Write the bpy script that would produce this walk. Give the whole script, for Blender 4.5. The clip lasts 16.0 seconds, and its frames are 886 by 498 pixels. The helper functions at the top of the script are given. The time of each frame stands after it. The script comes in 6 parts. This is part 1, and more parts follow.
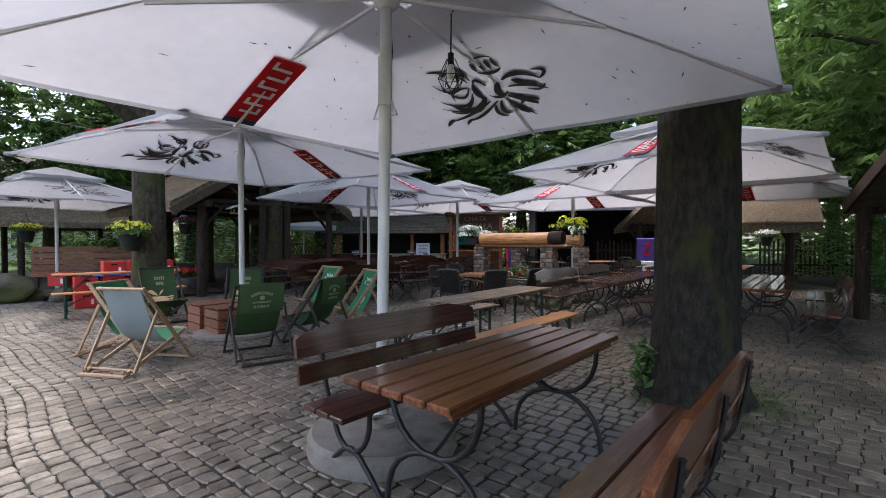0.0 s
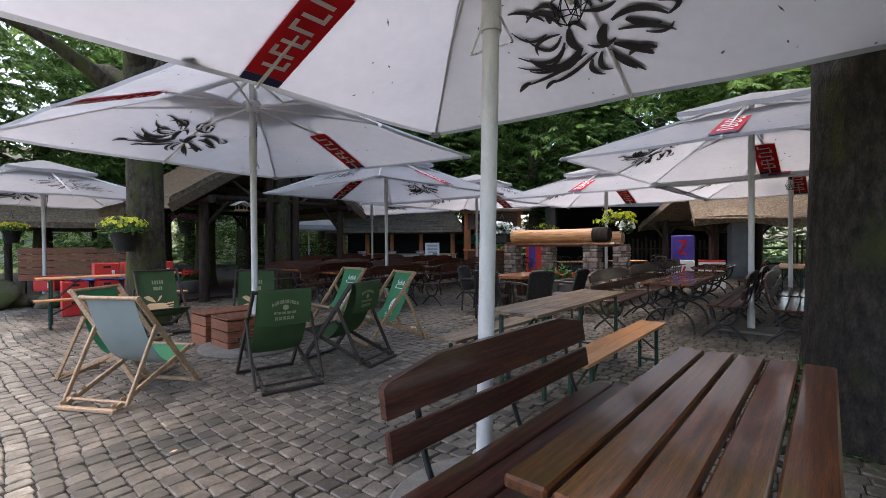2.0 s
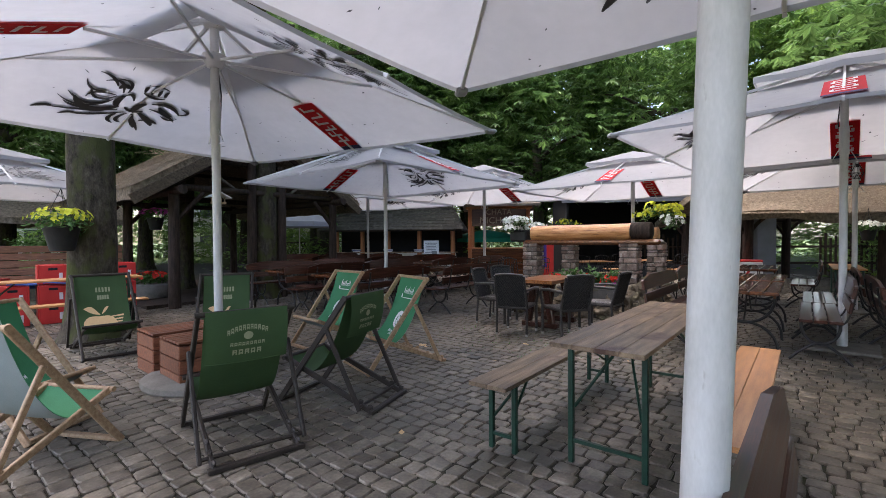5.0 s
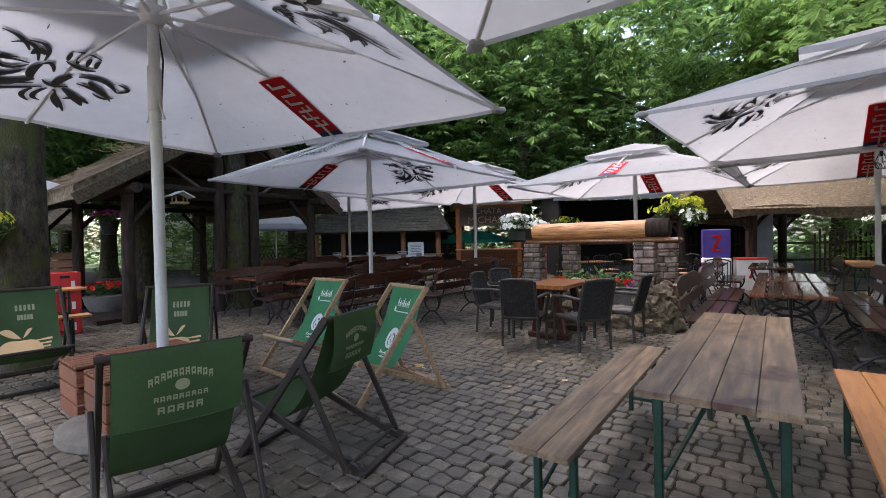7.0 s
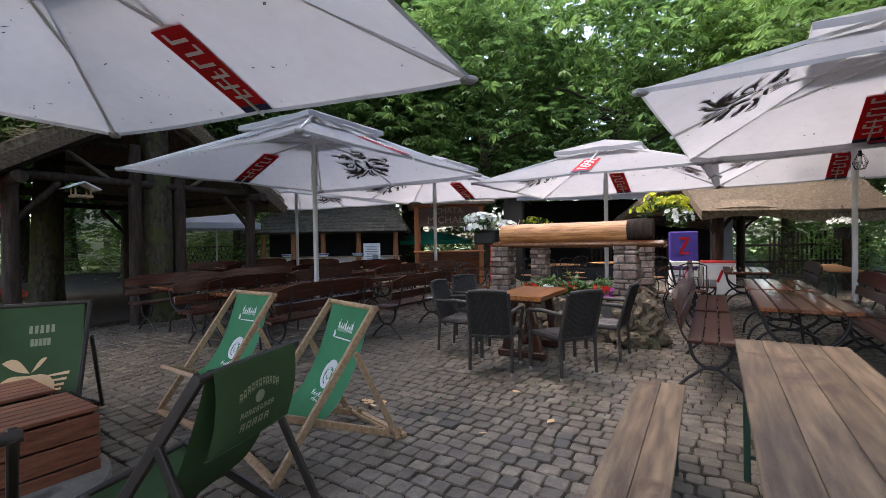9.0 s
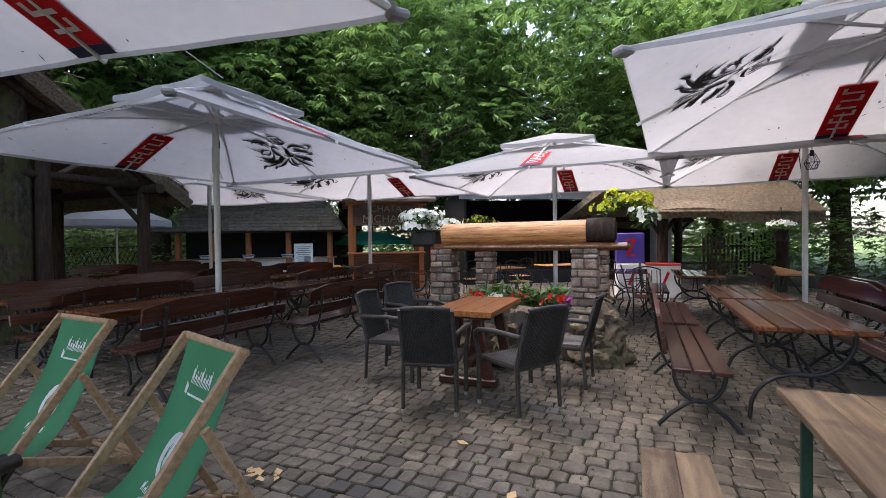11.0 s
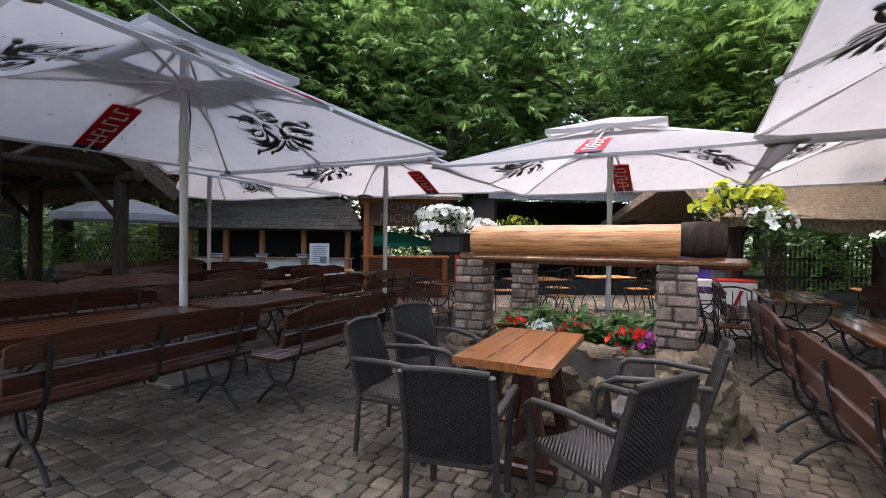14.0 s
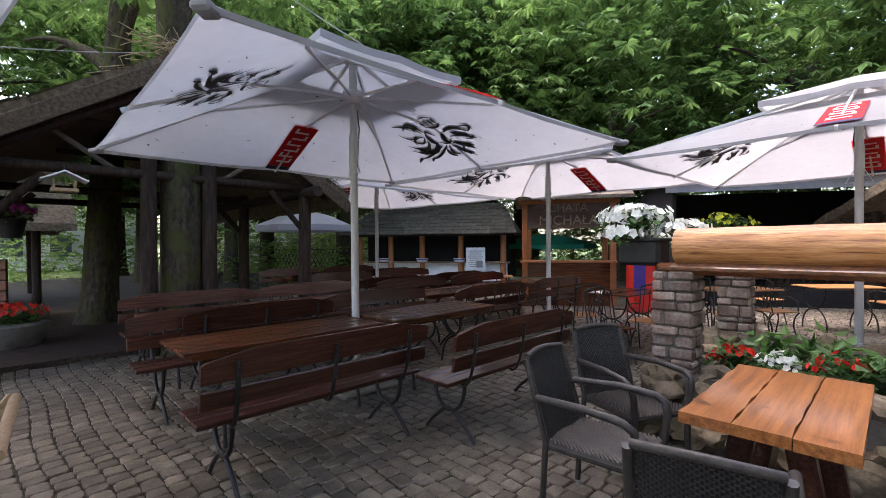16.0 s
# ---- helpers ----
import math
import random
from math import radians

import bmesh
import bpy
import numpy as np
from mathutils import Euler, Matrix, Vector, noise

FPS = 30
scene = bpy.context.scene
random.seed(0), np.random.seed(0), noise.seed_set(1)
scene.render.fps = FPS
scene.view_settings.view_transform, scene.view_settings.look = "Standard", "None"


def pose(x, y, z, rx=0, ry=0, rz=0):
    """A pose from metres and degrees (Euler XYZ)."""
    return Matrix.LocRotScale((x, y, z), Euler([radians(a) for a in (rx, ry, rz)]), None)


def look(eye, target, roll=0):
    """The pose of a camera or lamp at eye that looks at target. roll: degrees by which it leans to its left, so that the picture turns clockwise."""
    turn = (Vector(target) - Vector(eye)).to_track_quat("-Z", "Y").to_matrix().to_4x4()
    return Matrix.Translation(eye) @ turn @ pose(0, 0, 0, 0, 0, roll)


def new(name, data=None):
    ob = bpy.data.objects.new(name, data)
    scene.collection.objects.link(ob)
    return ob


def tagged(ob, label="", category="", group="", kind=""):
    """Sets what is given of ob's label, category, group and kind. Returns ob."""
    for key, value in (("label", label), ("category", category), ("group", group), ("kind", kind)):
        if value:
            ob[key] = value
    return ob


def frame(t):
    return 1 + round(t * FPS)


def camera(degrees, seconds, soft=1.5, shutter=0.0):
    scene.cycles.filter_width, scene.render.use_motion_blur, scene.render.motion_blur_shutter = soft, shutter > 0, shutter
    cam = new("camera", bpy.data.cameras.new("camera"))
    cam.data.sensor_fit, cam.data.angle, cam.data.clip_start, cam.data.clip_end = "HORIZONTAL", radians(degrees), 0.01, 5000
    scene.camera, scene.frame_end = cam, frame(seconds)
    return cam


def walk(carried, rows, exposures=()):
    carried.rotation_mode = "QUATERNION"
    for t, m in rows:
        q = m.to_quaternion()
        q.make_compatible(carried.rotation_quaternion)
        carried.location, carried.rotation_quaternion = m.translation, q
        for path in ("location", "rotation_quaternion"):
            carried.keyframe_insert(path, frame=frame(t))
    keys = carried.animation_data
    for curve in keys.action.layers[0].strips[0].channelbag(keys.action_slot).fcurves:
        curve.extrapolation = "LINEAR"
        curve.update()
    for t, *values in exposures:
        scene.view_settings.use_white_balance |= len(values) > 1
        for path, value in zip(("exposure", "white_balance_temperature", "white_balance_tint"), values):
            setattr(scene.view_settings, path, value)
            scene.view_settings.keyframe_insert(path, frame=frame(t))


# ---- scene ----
cam = camera(89.0, 16.0, soft=0.6)
PATH = [
    (0, (1.019, 0.784, 1.419), (0.747, 2.765, 1.388), -0.1),
    (0.5, (0.815, 1.038, 1.391), (0.543, 3.019, 1.365), -0.4),
    (1, (0.573, 1.305, 1.415), (0.303, 3.286, 1.387), -0.3),
    (1.5, (0.323, 1.504, 1.381), (0.064, 3.487, 1.355), -0.3),
    (2, (0.23, 1.712, 1.372), (-0.034, 3.694, 1.343), -0.4),
    (2.5, (0.149, 1.912, 1.389), (-0.108, 3.895, 1.361), -0.4),
    (3, (0.005, 2.12, 1.382), (-0.248, 4.104, 1.352), -0.5),
    (3.5, (-0.124, 2.323, 1.375), (-0.373, 4.308, 1.347), -0.4),
    (4, (-0.222, 2.519, 1.364), (-0.464, 4.504, 1.334), -0.4),
    (4.2, (-0.197, 2.627, 1.372), (-0.446, 4.611, 1.331), -0.3),
    (6.5, (-0.468, 3.73, 1.357), (-0.647, 5.722, 1.325), -1.0),
    (7, (-0.534, 3.926, 1.364), (-0.689, 5.92, 1.331), -1.2),
    (7.5, (-0.529, 4.164, 1.363), (-0.658, 6.159, 1.336), -1.0),
    (8, (-0.542, 4.379, 1.365), (-0.626, 6.377, 1.34), -1.0),
    (8.5, (-0.58, 4.618, 1.392), (-0.607, 6.618, 1.363), -1.1),
    (9, (-0.579, 4.891, 1.392), (-0.55, 6.891, 1.358), -1.0),
    (9.5, (-0.6, 5.123, 1.397), (-0.494, 7.12, 1.361), -1.0),
    (10, (-0.558, 5.381, 1.412), (-0.378, 7.373, 1.373), -1.0),
    (12.5, (-0.301, 6.725, 1.401), (0.044, 8.695, 1.368), -0.5),
    (13, (-0.282, 6.963, 1.438), (0.053, 8.935, 1.402), -0.7),
    (13.5, (-0.267, 7.162, 1.43), (0.017, 9.141, 1.401), 0.1),
    (14, (-0.274, 7.419, 1.456), (-0.093, 9.411, 1.427), 0.7),
    (14.5, (-0.362, 7.569, 1.476), (-0.325, 9.569, 1.439), 0.9),
    (15, (-0.467, 7.734, 1.497), (-0.591, 9.73, 1.463), 1.0),
    (15.5, (-0.505, 7.855, 1.503), (-0.809, 9.831, 1.476), 0.6),
    (16, (-0.5, 7.952, 1.523), (-0.979, 9.893, 1.5), -0.5),
]
walk(cam, [(t, look(eye, target, roll)) for t, eye, target, roll in PATH], exposures=((0.0, 2.43, 6600, 16), (3.5, 2.62, 6800, 16), (8.0, 2.78, 6800, 17), (12.0, 2.8, 6800, 17), (16.0, 3.06, 6950, 20)))

# ---------- light ----------
world = bpy.data.worlds.new("sky")
scene.world = world
world.use_nodes = True
wn = world.node_tree.nodes
sky = wn.new("ShaderNodeTexSky")
sky.sky_type, sky.sun_disc = "NISHITA", False
SUN_EL, SUN_ROT = 68, 290
sky.sun_elevation, sky.sun_rotation = radians(SUN_EL), radians(SUN_ROT)
sky.air_density, sky.dust_density, sky.ozone_density = 1.0, 3.0, 1.5
wn["Background"].inputs["Strength"].default_value = 0.15
world.node_tree.links.new(sky.outputs[0], wn["Background"].inputs["Color"])
sun = new("sun", bpy.data.lights.new("sun", "SUN"))
sun.data.energy, sun.data.angle, sun.data.color = 0.55, radians(75), (1.0, 0.97, 0.93)
_el, _az = radians(SUN_EL), radians(SUN_ROT)
sun.matrix_world = look((10 * math.cos(_el) * math.sin(_az), 10 * math.cos(_el) * math.cos(_az), 10 * math.sin(_el)), (0, 0, 0))

# ---------- materials ----------
def mat(name, colours, scale=8.0, rough=0.6, metal=0.0, bump=0.2, stretch=(1, 1, 1), fine=60.0, rnd=0.0, spots=None, island=False, coat=0.0, transl=0.0, bdist=0.004, spec=0.3):
    """Noise over two scales between the given colours, in object space; rnd: brightness spread from piece to piece."""
    m = bpy.data.materials.new(name)
    m.use_nodes = True
    nt = m.node_tree
    N, L = nt.nodes, nt.links.new
    p = N["Principled BSDF"]
    tc = N.new("ShaderNodeTexCoord")
    mp = N.new("ShaderNodeMapping")
    mp.inputs["Scale"].default_value = stretch
    L(tc.outputs["Object"], mp.inputs["Vector"])
    vec = mp.outputs[0]
    if rnd or island:
        info = N.new("ShaderNodeNewGeometry") if island else N.new("ShaderNodeObjectInfo")
        seed = info.outputs["Random Per Island"] if island else info.outputs["Random"]
        add = N.new("ShaderNodeVectorMath"); add.operation = "ADD"
        mul = N.new("ShaderNodeMath"); mul.operation = "MULTIPLY"; mul.inputs[1].default_value = 37.0
        L(seed, mul.inputs[0]); L(vec, add.inputs[0]); L(mul.outputs[0], add.inputs[1])
        vec = add.outputs[0]
    a = N.new("ShaderNodeTexNoise"); a.inputs["Scale"].default_value = scale; a.inputs["Detail"].default_value = 5
    b = N.new("ShaderNodeTexNoise"); b.inputs["Scale"].default_value = fine; b.inputs["Detail"].default_value = 3
    L(vec, a.inputs["Vector"]); L(vec, b.inputs["Vector"])
    mx = N.new("ShaderNodeMath"); mx.operation = "MULTIPLY_ADD"; mx.inputs[1].default_value = 0.35
    L(b.outputs["Fac"], mx.inputs[0])
    sc = N.new("ShaderNodeMath"); sc.operation = "MULTIPLY"; sc.inputs[1].default_value = 0.65
    L(a.outputs["Fac"], sc.inputs[0]); L(sc.outputs[0], mx.inputs[2])
    r = N.new("ShaderNodeValToRGB")
    r.color_ramp.elements[0].position, r.color_ramp.elements[1].position = 0.32, 0.68
    cs = [(*c, 1) for c in colours]
    r.color_ramp.elements[0].color, r.color_ramp.elements[1].color = cs[0], cs[-1]
    for i, c in enumerate(cs[1:-1]):
        r.color_ramp.elements.new(0.32 + 0.36 * (i + 1) / (len(cs) - 1)).color = c
    L(mx.outputs[0], r.inputs[0])
    col = r.outputs[0]
    if spots:
        s = N.new("ShaderNodeTexNoise"); s.inputs["Scale"].default_value = spots[1]; s.inputs["Detail"].default_value = 4
        L(tc.outputs["Object"] if tuple(stretch) == (1, 1, 1) or len(spots) > 3 else vec, s.inputs["Vector"])
        rr = N.new("ShaderNodeValToRGB"); rr.color_ramp.elements[0].position, rr.color_ramp.elements[1].position = spots[2], spots[2] + 0.12
        L(s.outputs["Fac"], rr.inputs[0])
        mm = N.new("ShaderNodeMixRGB"); mm.inputs[2].default_value = (*spots[0], 1)
        L(rr.outputs[0], mm.inputs[0]); L(col, mm.inputs[1]); col = mm.outputs[0]
    if rnd:
        mr = N.new("ShaderNodeMapRange"); mr.inputs[3].default_value, mr.inputs[4].default_value = 1 - rnd, 1 + rnd
        L(seed, mr.inputs[0])
        vm = N.new("ShaderNodeVectorMath"); vm.operation = "SCALE"
        L(col, vm.inputs[0]); L(mr.outputs[0], vm.inputs["Scale"]); col = vm.outputs[0]
    L(col, p.inputs["Base Color"])
    p.inputs["Metallic"].default_value = metal
    p.inputs["Coat Weight"].default_value = coat
    p.inputs["Specular IOR Level"].default_value = spec
    p.inputs["Coat Roughness"].default_value = 0.09
    rg = N.new("ShaderNodeMapRange"); rg.inputs[3].default_value, rg.inputs[4].default_value = max(0.05, rough - 0.12), min(1, rough + 0.12)
    L(mx.outputs[0], rg.inputs[0]); L(rg.outputs[0], p.inputs["Roughness"])
    if bump:
        bp = N.new("ShaderNodeBump"); bp.inputs["Strength"].default_value = bump; bp.inputs["Distance"].default_value = bdist
        L(mx.outputs[0], bp.inputs["Height"]); L(bp.outputs[0], p.inputs["Normal"])
    if transl:
        tr = N.new("ShaderNodeBsdfTranslucent"); ms = N.new("ShaderNodeMixShader"); ms.inputs[0].default_value = transl
        L(col, tr.inputs["Color"]); L(p.outputs[0], ms.inputs[1]); L(tr.outputs[0], ms.inputs[2])
        L(ms.outputs[0], N["Material Output"].inputs["Surface"])
    return m

M_VARN = mat("varnished_brown_wood", [(0.03, 0.009, 0.004), (0.098, 0.030, 0.010), (0.2, 0.068, 0.021)], 5, 0.4, bump=0.4, stretch=(0.45, 10, 10), fine=40, rnd=0.35, coat=0.7, bdist=0.002, spec=0.12)
M_VARN_RED = mat("varnished_red_brown_wood", [(0.018, 0.006, 0.004), (0.046, 0.015, 0.009), (0.09, 0.033, 0.021)], 5, 0.4, bump=0.35, stretch=(0.45, 10, 10), fine=40, rnd=0.3, coat=0.55, bdist=0.002, spec=0.12)
M_GREYWOOD = mat("weathered_plank", [(0.055, 0.033, 0.021), (0.2, 0.135, 0.083), (0.37, 0.272, 0.172)], 3.2, 0.55, bump=0.9, stretch=(0.8, 8, 8), fine=95, rnd=0.4, coat=0.12, spots=((0.09, 0.042, 0.028), 3.2, 0.58, True), bdist=0.003)
M_ORANGE = mat("orange_plank", [(0.30, 0.12, 0.04), (0.42, 0.19, 0.07), (0.5, 0.25, 0.1)], 4, 0.42, bump=0.3, stretch=(1, 9, 9), fine=36, rnd=0.12, coat=0.25, spots=((0.16, 0.06, 0.02), 14, 0.68))
M_PATIO = mat("honey_plank", [(0.12, 0.036, 0.010), (0.29, 0.105, 0.028), (0.42, 0.17, 0.052)], 4, 0.36, bump=0.6, stretch=(0.5, 9, 9), fine=30, rnd=0.12, coat=0.6, spots=((0.09, 0.028, 0.009), 6, 0.62, True))
M_LOG = mat("peeled_pine_log", [(0.2, 0.07, 0.022), (0.43, 0.19, 0.066), (0.58, 0.31, 0.125)], 4, 0.45, bump=0.9, stretch=(0.7, 11, 11), fine=22, coat=0.2, spots=((0.10, 0.035, 0.012), 5, 0.585), bdist=0.008)
M_POSTORANGE = mat("stained_post", [(0.26, 0.09, 0.035), (0.38, 0.15, 0.06)], 5, 0.5, bump=0.3, stretch=(8, 8, 1))
M_DARKWOOD = mat("dark_beam", [(0.012, 0.008, 0.006), (0.032, 0.021, 0.016), (0.06, 0.041, 0.032)], 4, 0.75, bump=0.6, stretch=(7, 7, 1), fine=40, spec=0.15)
M_DARKPLANK = mat("dark_plank", [(0.016, 0.011, 0.009), (0.04, 0.028, 0.021), (0.07, 0.05, 0.038)], 4, 0.75, bump=0.6, stretch=(1, 7, 7), fine=40, rnd=0.25, spec=0.15)
M_BARGE = mat("weathered_barge_board", [(0.035, 0.025, 0.017), (0.085, 0.062, 0.042), (0.14, 0.105, 0.073)], 4, 0.75, bump=0.6, stretch=(1, 8, 8), fine=50, spec=0.15)
M_CRATE = mat("reddish_crate_plank", [(0.085, 0.026, 0.014), (0.17, 0.06, 0.03), (0.25, 0.10, 0.055)], 5, 0.5, bump=0.4, stretch=(1, 8, 8), fine=30, rnd=0.22, coat=0.1)
M_BEECH = mat("beech_frame", [(0.2, 0.122, 0.068), (0.32, 0.208, 0.122), (0.41, 0.29, 0.18)], 6, 0.5, bump=0.2, stretch=(6, 6, 6), fine=50)
M_DARKFRAME = mat("black_stained_frame", [(0.014, 0.011, 0.009), (0.035, 0.026, 0.02)], 8, 0.5, bump=0.2, fine=50)
M_IRON = mat("black_cast_iron", [(0.008, 0.008, 0.009), (0.022, 0.021, 0.02)], 12, 0.42, metal=0.0, bump=0.25, fine=90)
M_GREENSTEEL = mat("dark_green_steel", [(0.005, 0.022, 0.014), (0.011, 0.042, 0.026)], 12, 0.45, bump=0.1)
M_WICKER = mat("dark_wicker", [(0.014, 0.012, 0.011), (0.05, 0.044, 0.04)], 30, 0.45, bump=0.6, fine=120)
M_FOOT = mat("steel_foot", [(0.4, 0.4, 0.4), (0.6, 0.6, 0.6)], 20, 0.3, metal=1.0, bump=0)
M_CANOPY = mat("white_umbrella_cloth", [(0.375, 0.373, 0.385), (0.435, 0.433, 0.445)], 1.3, 0.85, bump=0.25, fine=9, spots=((0.2, 0.19, 0.18), 26, 0.735), transl=0.5, bdist=0.02)
M_POLE = mat("grey_white_pole", [(0.4, 0.39, 0.37), (0.53, 0.52, 0.5)], 6, 0.45, bump=0.1, stretch=(3, 3, 1), spots=((0.22, 0.19, 0.15), 12, 0.7))
M_RIB = mat("grey_rib", [(0.5, 0.5, 0.5), (0.62, 0.62, 0.62)], 8, 0.45, bump=0.05)
M_RED = mat("red_print", [(0.5, 0.014, 0.02), (0.6, 0.024, 0.032)], 5, 0.7, bump=0.1, transl=0.45)
M_NAVY = mat("navy_print", [(0.015, 0.02, 0.06), (0.025, 0.03, 0.09)], 5, 0.7, bump=0.05)
M_WHITEPRINT = mat("white_print", [(0.74, 0.73, 0.74), (0.82, 0.81, 0.82)], 6, 0.7, bump=0.05, transl=0.4)
M_BLACKPRINT = mat("black_print", [(0.04, 0.04, 0.045), (0.075, 0.075, 0.08)], 6, 0.75, bump=0.05)
M_CONC = mat("worn_concrete", [(0.115, 0.102, 0.083), (0.195, 0.178, 0.15)], 7, 0.85, bump=0.6, fine=60, spots=((0.07, 0.065, 0.055), 4, 0.6), bdist=0.01)
M_SETT = mat("granite_sett", [(0.05, 0.04, 0.029), (0.106, 0.087, 0.065), (0.19, 0.162, 0.124)], 7, 0.5, bump=0.8, fine=48, rnd=0.3, island=True, bdist=0.006, spec=0.4, spots=((0.05, 0.046, 0.036), 0.8, 0.53, True))
M_SETT1 = mat("granite_sett_single", [(0.05, 0.04, 0.029), (0.106, 0.087, 0.065), (0.19, 0.162, 0.124)], 7, 0.5, bump=0.8, fine=48, rnd=0.3, bdist=0.006, spec=0.4)
M_SETTPALE = mat("pale_granite_sett", [(0.09, 0.078, 0.058), (0.168, 0.147, 0.113), (0.27, 0.242, 0.19)], 9, 0.65, bump=0.8, fine=55, rnd=0.25, island=True, bdist=0.006)
M_SOIL = mat("joint_soil", [(0.012, 0.010, 0.008), (0.026, 0.022, 0.016), (0.042, 0.046, 0.018)], 2.2, 0.95, bump=0.8, fine=50, bdist=0.01)
M_GRASS = mat("grass_ground", [(0.05, 0.085, 0.02), (0.10, 0.15, 0.04), (0.15, 0.2, 0.06)], 1.2, 0.9, bump=1.0, fine=30, bdist=0.03)
M_BARK = mat("mossy_bark", [(0.018, 0.014, 0.011), (0.05, 0.041, 0.031), (0.095, 0.08, 0.058)], 9, 0.95, bump=1.0, stretch=(1.8, 1.8, 0.8), fine=44, bdist=0.03, spec=0.1, spots=((0.055, 0.058, 0.022), 2.6, 0.49))
M_BARKDARK = mat("dark_wet_bark", [(0.009, 0.008, 0.008), (0.026, 0.022, 0.019), (0.052, 0.044, 0.034)], 9, 0.95, bump=1.0, stretch=(2.2, 2.2, 0.8), fine=44, bdist=0.04, spec=0.15, spots=((0.04, 0.045, 0.016), 1.8, 0.57))
M_THATCH = mat("grey_thatch", [(0.065, 0.049, 0.033), (0.16, 0.122, 0.083), (0.28, 0.22, 0.155)], 14, 0.95, bump=1.0, fine=90, bdist=0.05, stretch=(1, 1, 1))
M_STRAW = mat("loose_straw", [(0.22, 0.17, 0.10), (0.36, 0.29, 0.18)], 9, 0.9, bump=0.2, rnd=0.3, island=True)
M_SHINGLE = mat("grey_shingle", [(0.045, 0.037, 0.028), (0.095, 0.079, 0.06), (0.15, 0.126, 0.097)], 6, 0.85, bump=0.5, fine=40, rnd=0.22)
M_BRICK = mat("old_brick", [(0.08, 0.052, 0.042), (0.175, 0.125, 0.1), (0.31, 0.262, 0.225)], 6, 0.9, bump=1.0, fine=50, rnd=0.5, bdist=0.01, spots=((0.17, 0.075, 0.055), 2.5, 0.58))
M_STONE = mat("field_stone", [(0.06, 0.047, 0.032), (0.14, 0.108, 0.072), (0.25, 0.2, 0.14)], 5, 0.85, bump=1.0, fine=30, rnd=0.35, spots=((0.06, 0.058, 0.03), 3, 0.6), bdist=0.02)
M_BOULDER = mat("mossy_boulder", [(0.06, 0.055, 0.04), (0.13, 0.12, 0.085), (0.2, 0.185, 0.135)], 3, 0.85, bump=0.7, fine=24, spots=((0.075, 0.08, 0.03), 1.5, 0.45), bdist=0.02, spec=0.1)
M_LETTER = mat("carved_tan_letter", [(0.2, 0.145, 0.095), (0.3, 0.22, 0.15)], 9, 0.7, bump=0.2)
M_MORTAR = mat("mortar", [(0.06, 0.055, 0.048), (0.11, 0.10, 0.088)], 12, 0.95, bump=0.7, bdist=0.01)
M_GREENCLOTH = mat("dark_green_canvas", [(0.034, 0.07, 0.026), (0.056, 0.108, 0.042)], 3, 0.8, bump=0.3, fine=160, transl=0.25)
M_LIGHTGREEN = mat("bright_green_canvas", [(0.035, 0.18, 0.08), (0.055, 0.25, 0.12)], 3, 0.75, bump=0.25, fine=160, transl=0.25)
M_PALECLOTH = mat("pale_grey_canvas_back", [(0.2, 0.24, 0.23), (0.27, 0.31, 0.30)], 3, 0.8, bump=0.25, fine=160, transl=0.2)
M_PEACH = mat("peach_print", [(0.55, 0.36, 0.18), (0.66, 0.46, 0.25)], 4, 0.75, bump=0.1)
M_CREAM = mat("cream_print", [(0.2, 0.23, 0.13), (0.29, 0.31, 0.19)], 8, 0.75, bump=0.1)
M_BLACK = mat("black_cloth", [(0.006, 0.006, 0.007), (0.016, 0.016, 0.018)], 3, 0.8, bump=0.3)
M_GREYPANEL = mat("grey_painted_board", [(0.15, 0.155, 0.165), (0.22, 0.225, 0.235)], 3, 0.7, bump=0.2)
M_REDBOX = mat("red_plastic", [(0.42, 0.02, 0.018), (0.52, 0.035, 0.03)], 5, 0.42, bump=0.1)
M_BLUE = mat("blue_plastic", [(0.02, 0.06, 0.22), (0.03, 0.09, 0.3)], 5, 0.45, bump=0.1)
M_PURPLE = mat("violet_board", [(0.045, 0.028, 0.19), (0.065, 0.04, 0.25)], 4, 0.5, bump=0.05)
M_WHITE = mat("white_paint", [(0.58, 0.58, 0.57), (0.74, 0.74, 0.73)], 4, 0.55, bump=0.1)
M_POTBLACK = mat("black_plastic_pot", [(0.008, 0.008, 0.008), (0.02, 0.02, 0.02)], 10, 0.5, bump=0.1)
M_TEAL = mat("teal_cloth", [(0.01, 0.25, 0.16), (0.02, 0.33, 0.22)], 4, 0.7, bump=0.1, transl=0.3)
M_LEAF = mat("chestnut_leaf", [(0.056, 0.114, 0.03), (0.095, 0.176, 0.048), (0.162, 0.266, 0.078)], 0.9, 0.45, bump=0, fine=6, rnd=0.4, island=True, transl=0.5)
M_LEAFLIGHT = mat("light_leaf", [(0.09, 0.17, 0.035), (0.14, 0.24, 0.05), (0.2, 0.31, 0.08)], 0.9, 0.45, bump=0, fine=6, rnd=0.4, island=True, transl=0.55)
M_PLANT = mat("bedding_leaf", [(0.03, 0.085, 0.018), (0.07, 0.15, 0.035)], 8, 0.5, bump=0, rnd=0.4, island=True, transl=0.3)
M_YELLOW = mat("yellow_green_bloom", [(0.42, 0.46, 0.03), (0.62, 0.62, 0.06)], 8, 0.6, bump=0, rnd=0.3, island=True, transl=0.3)
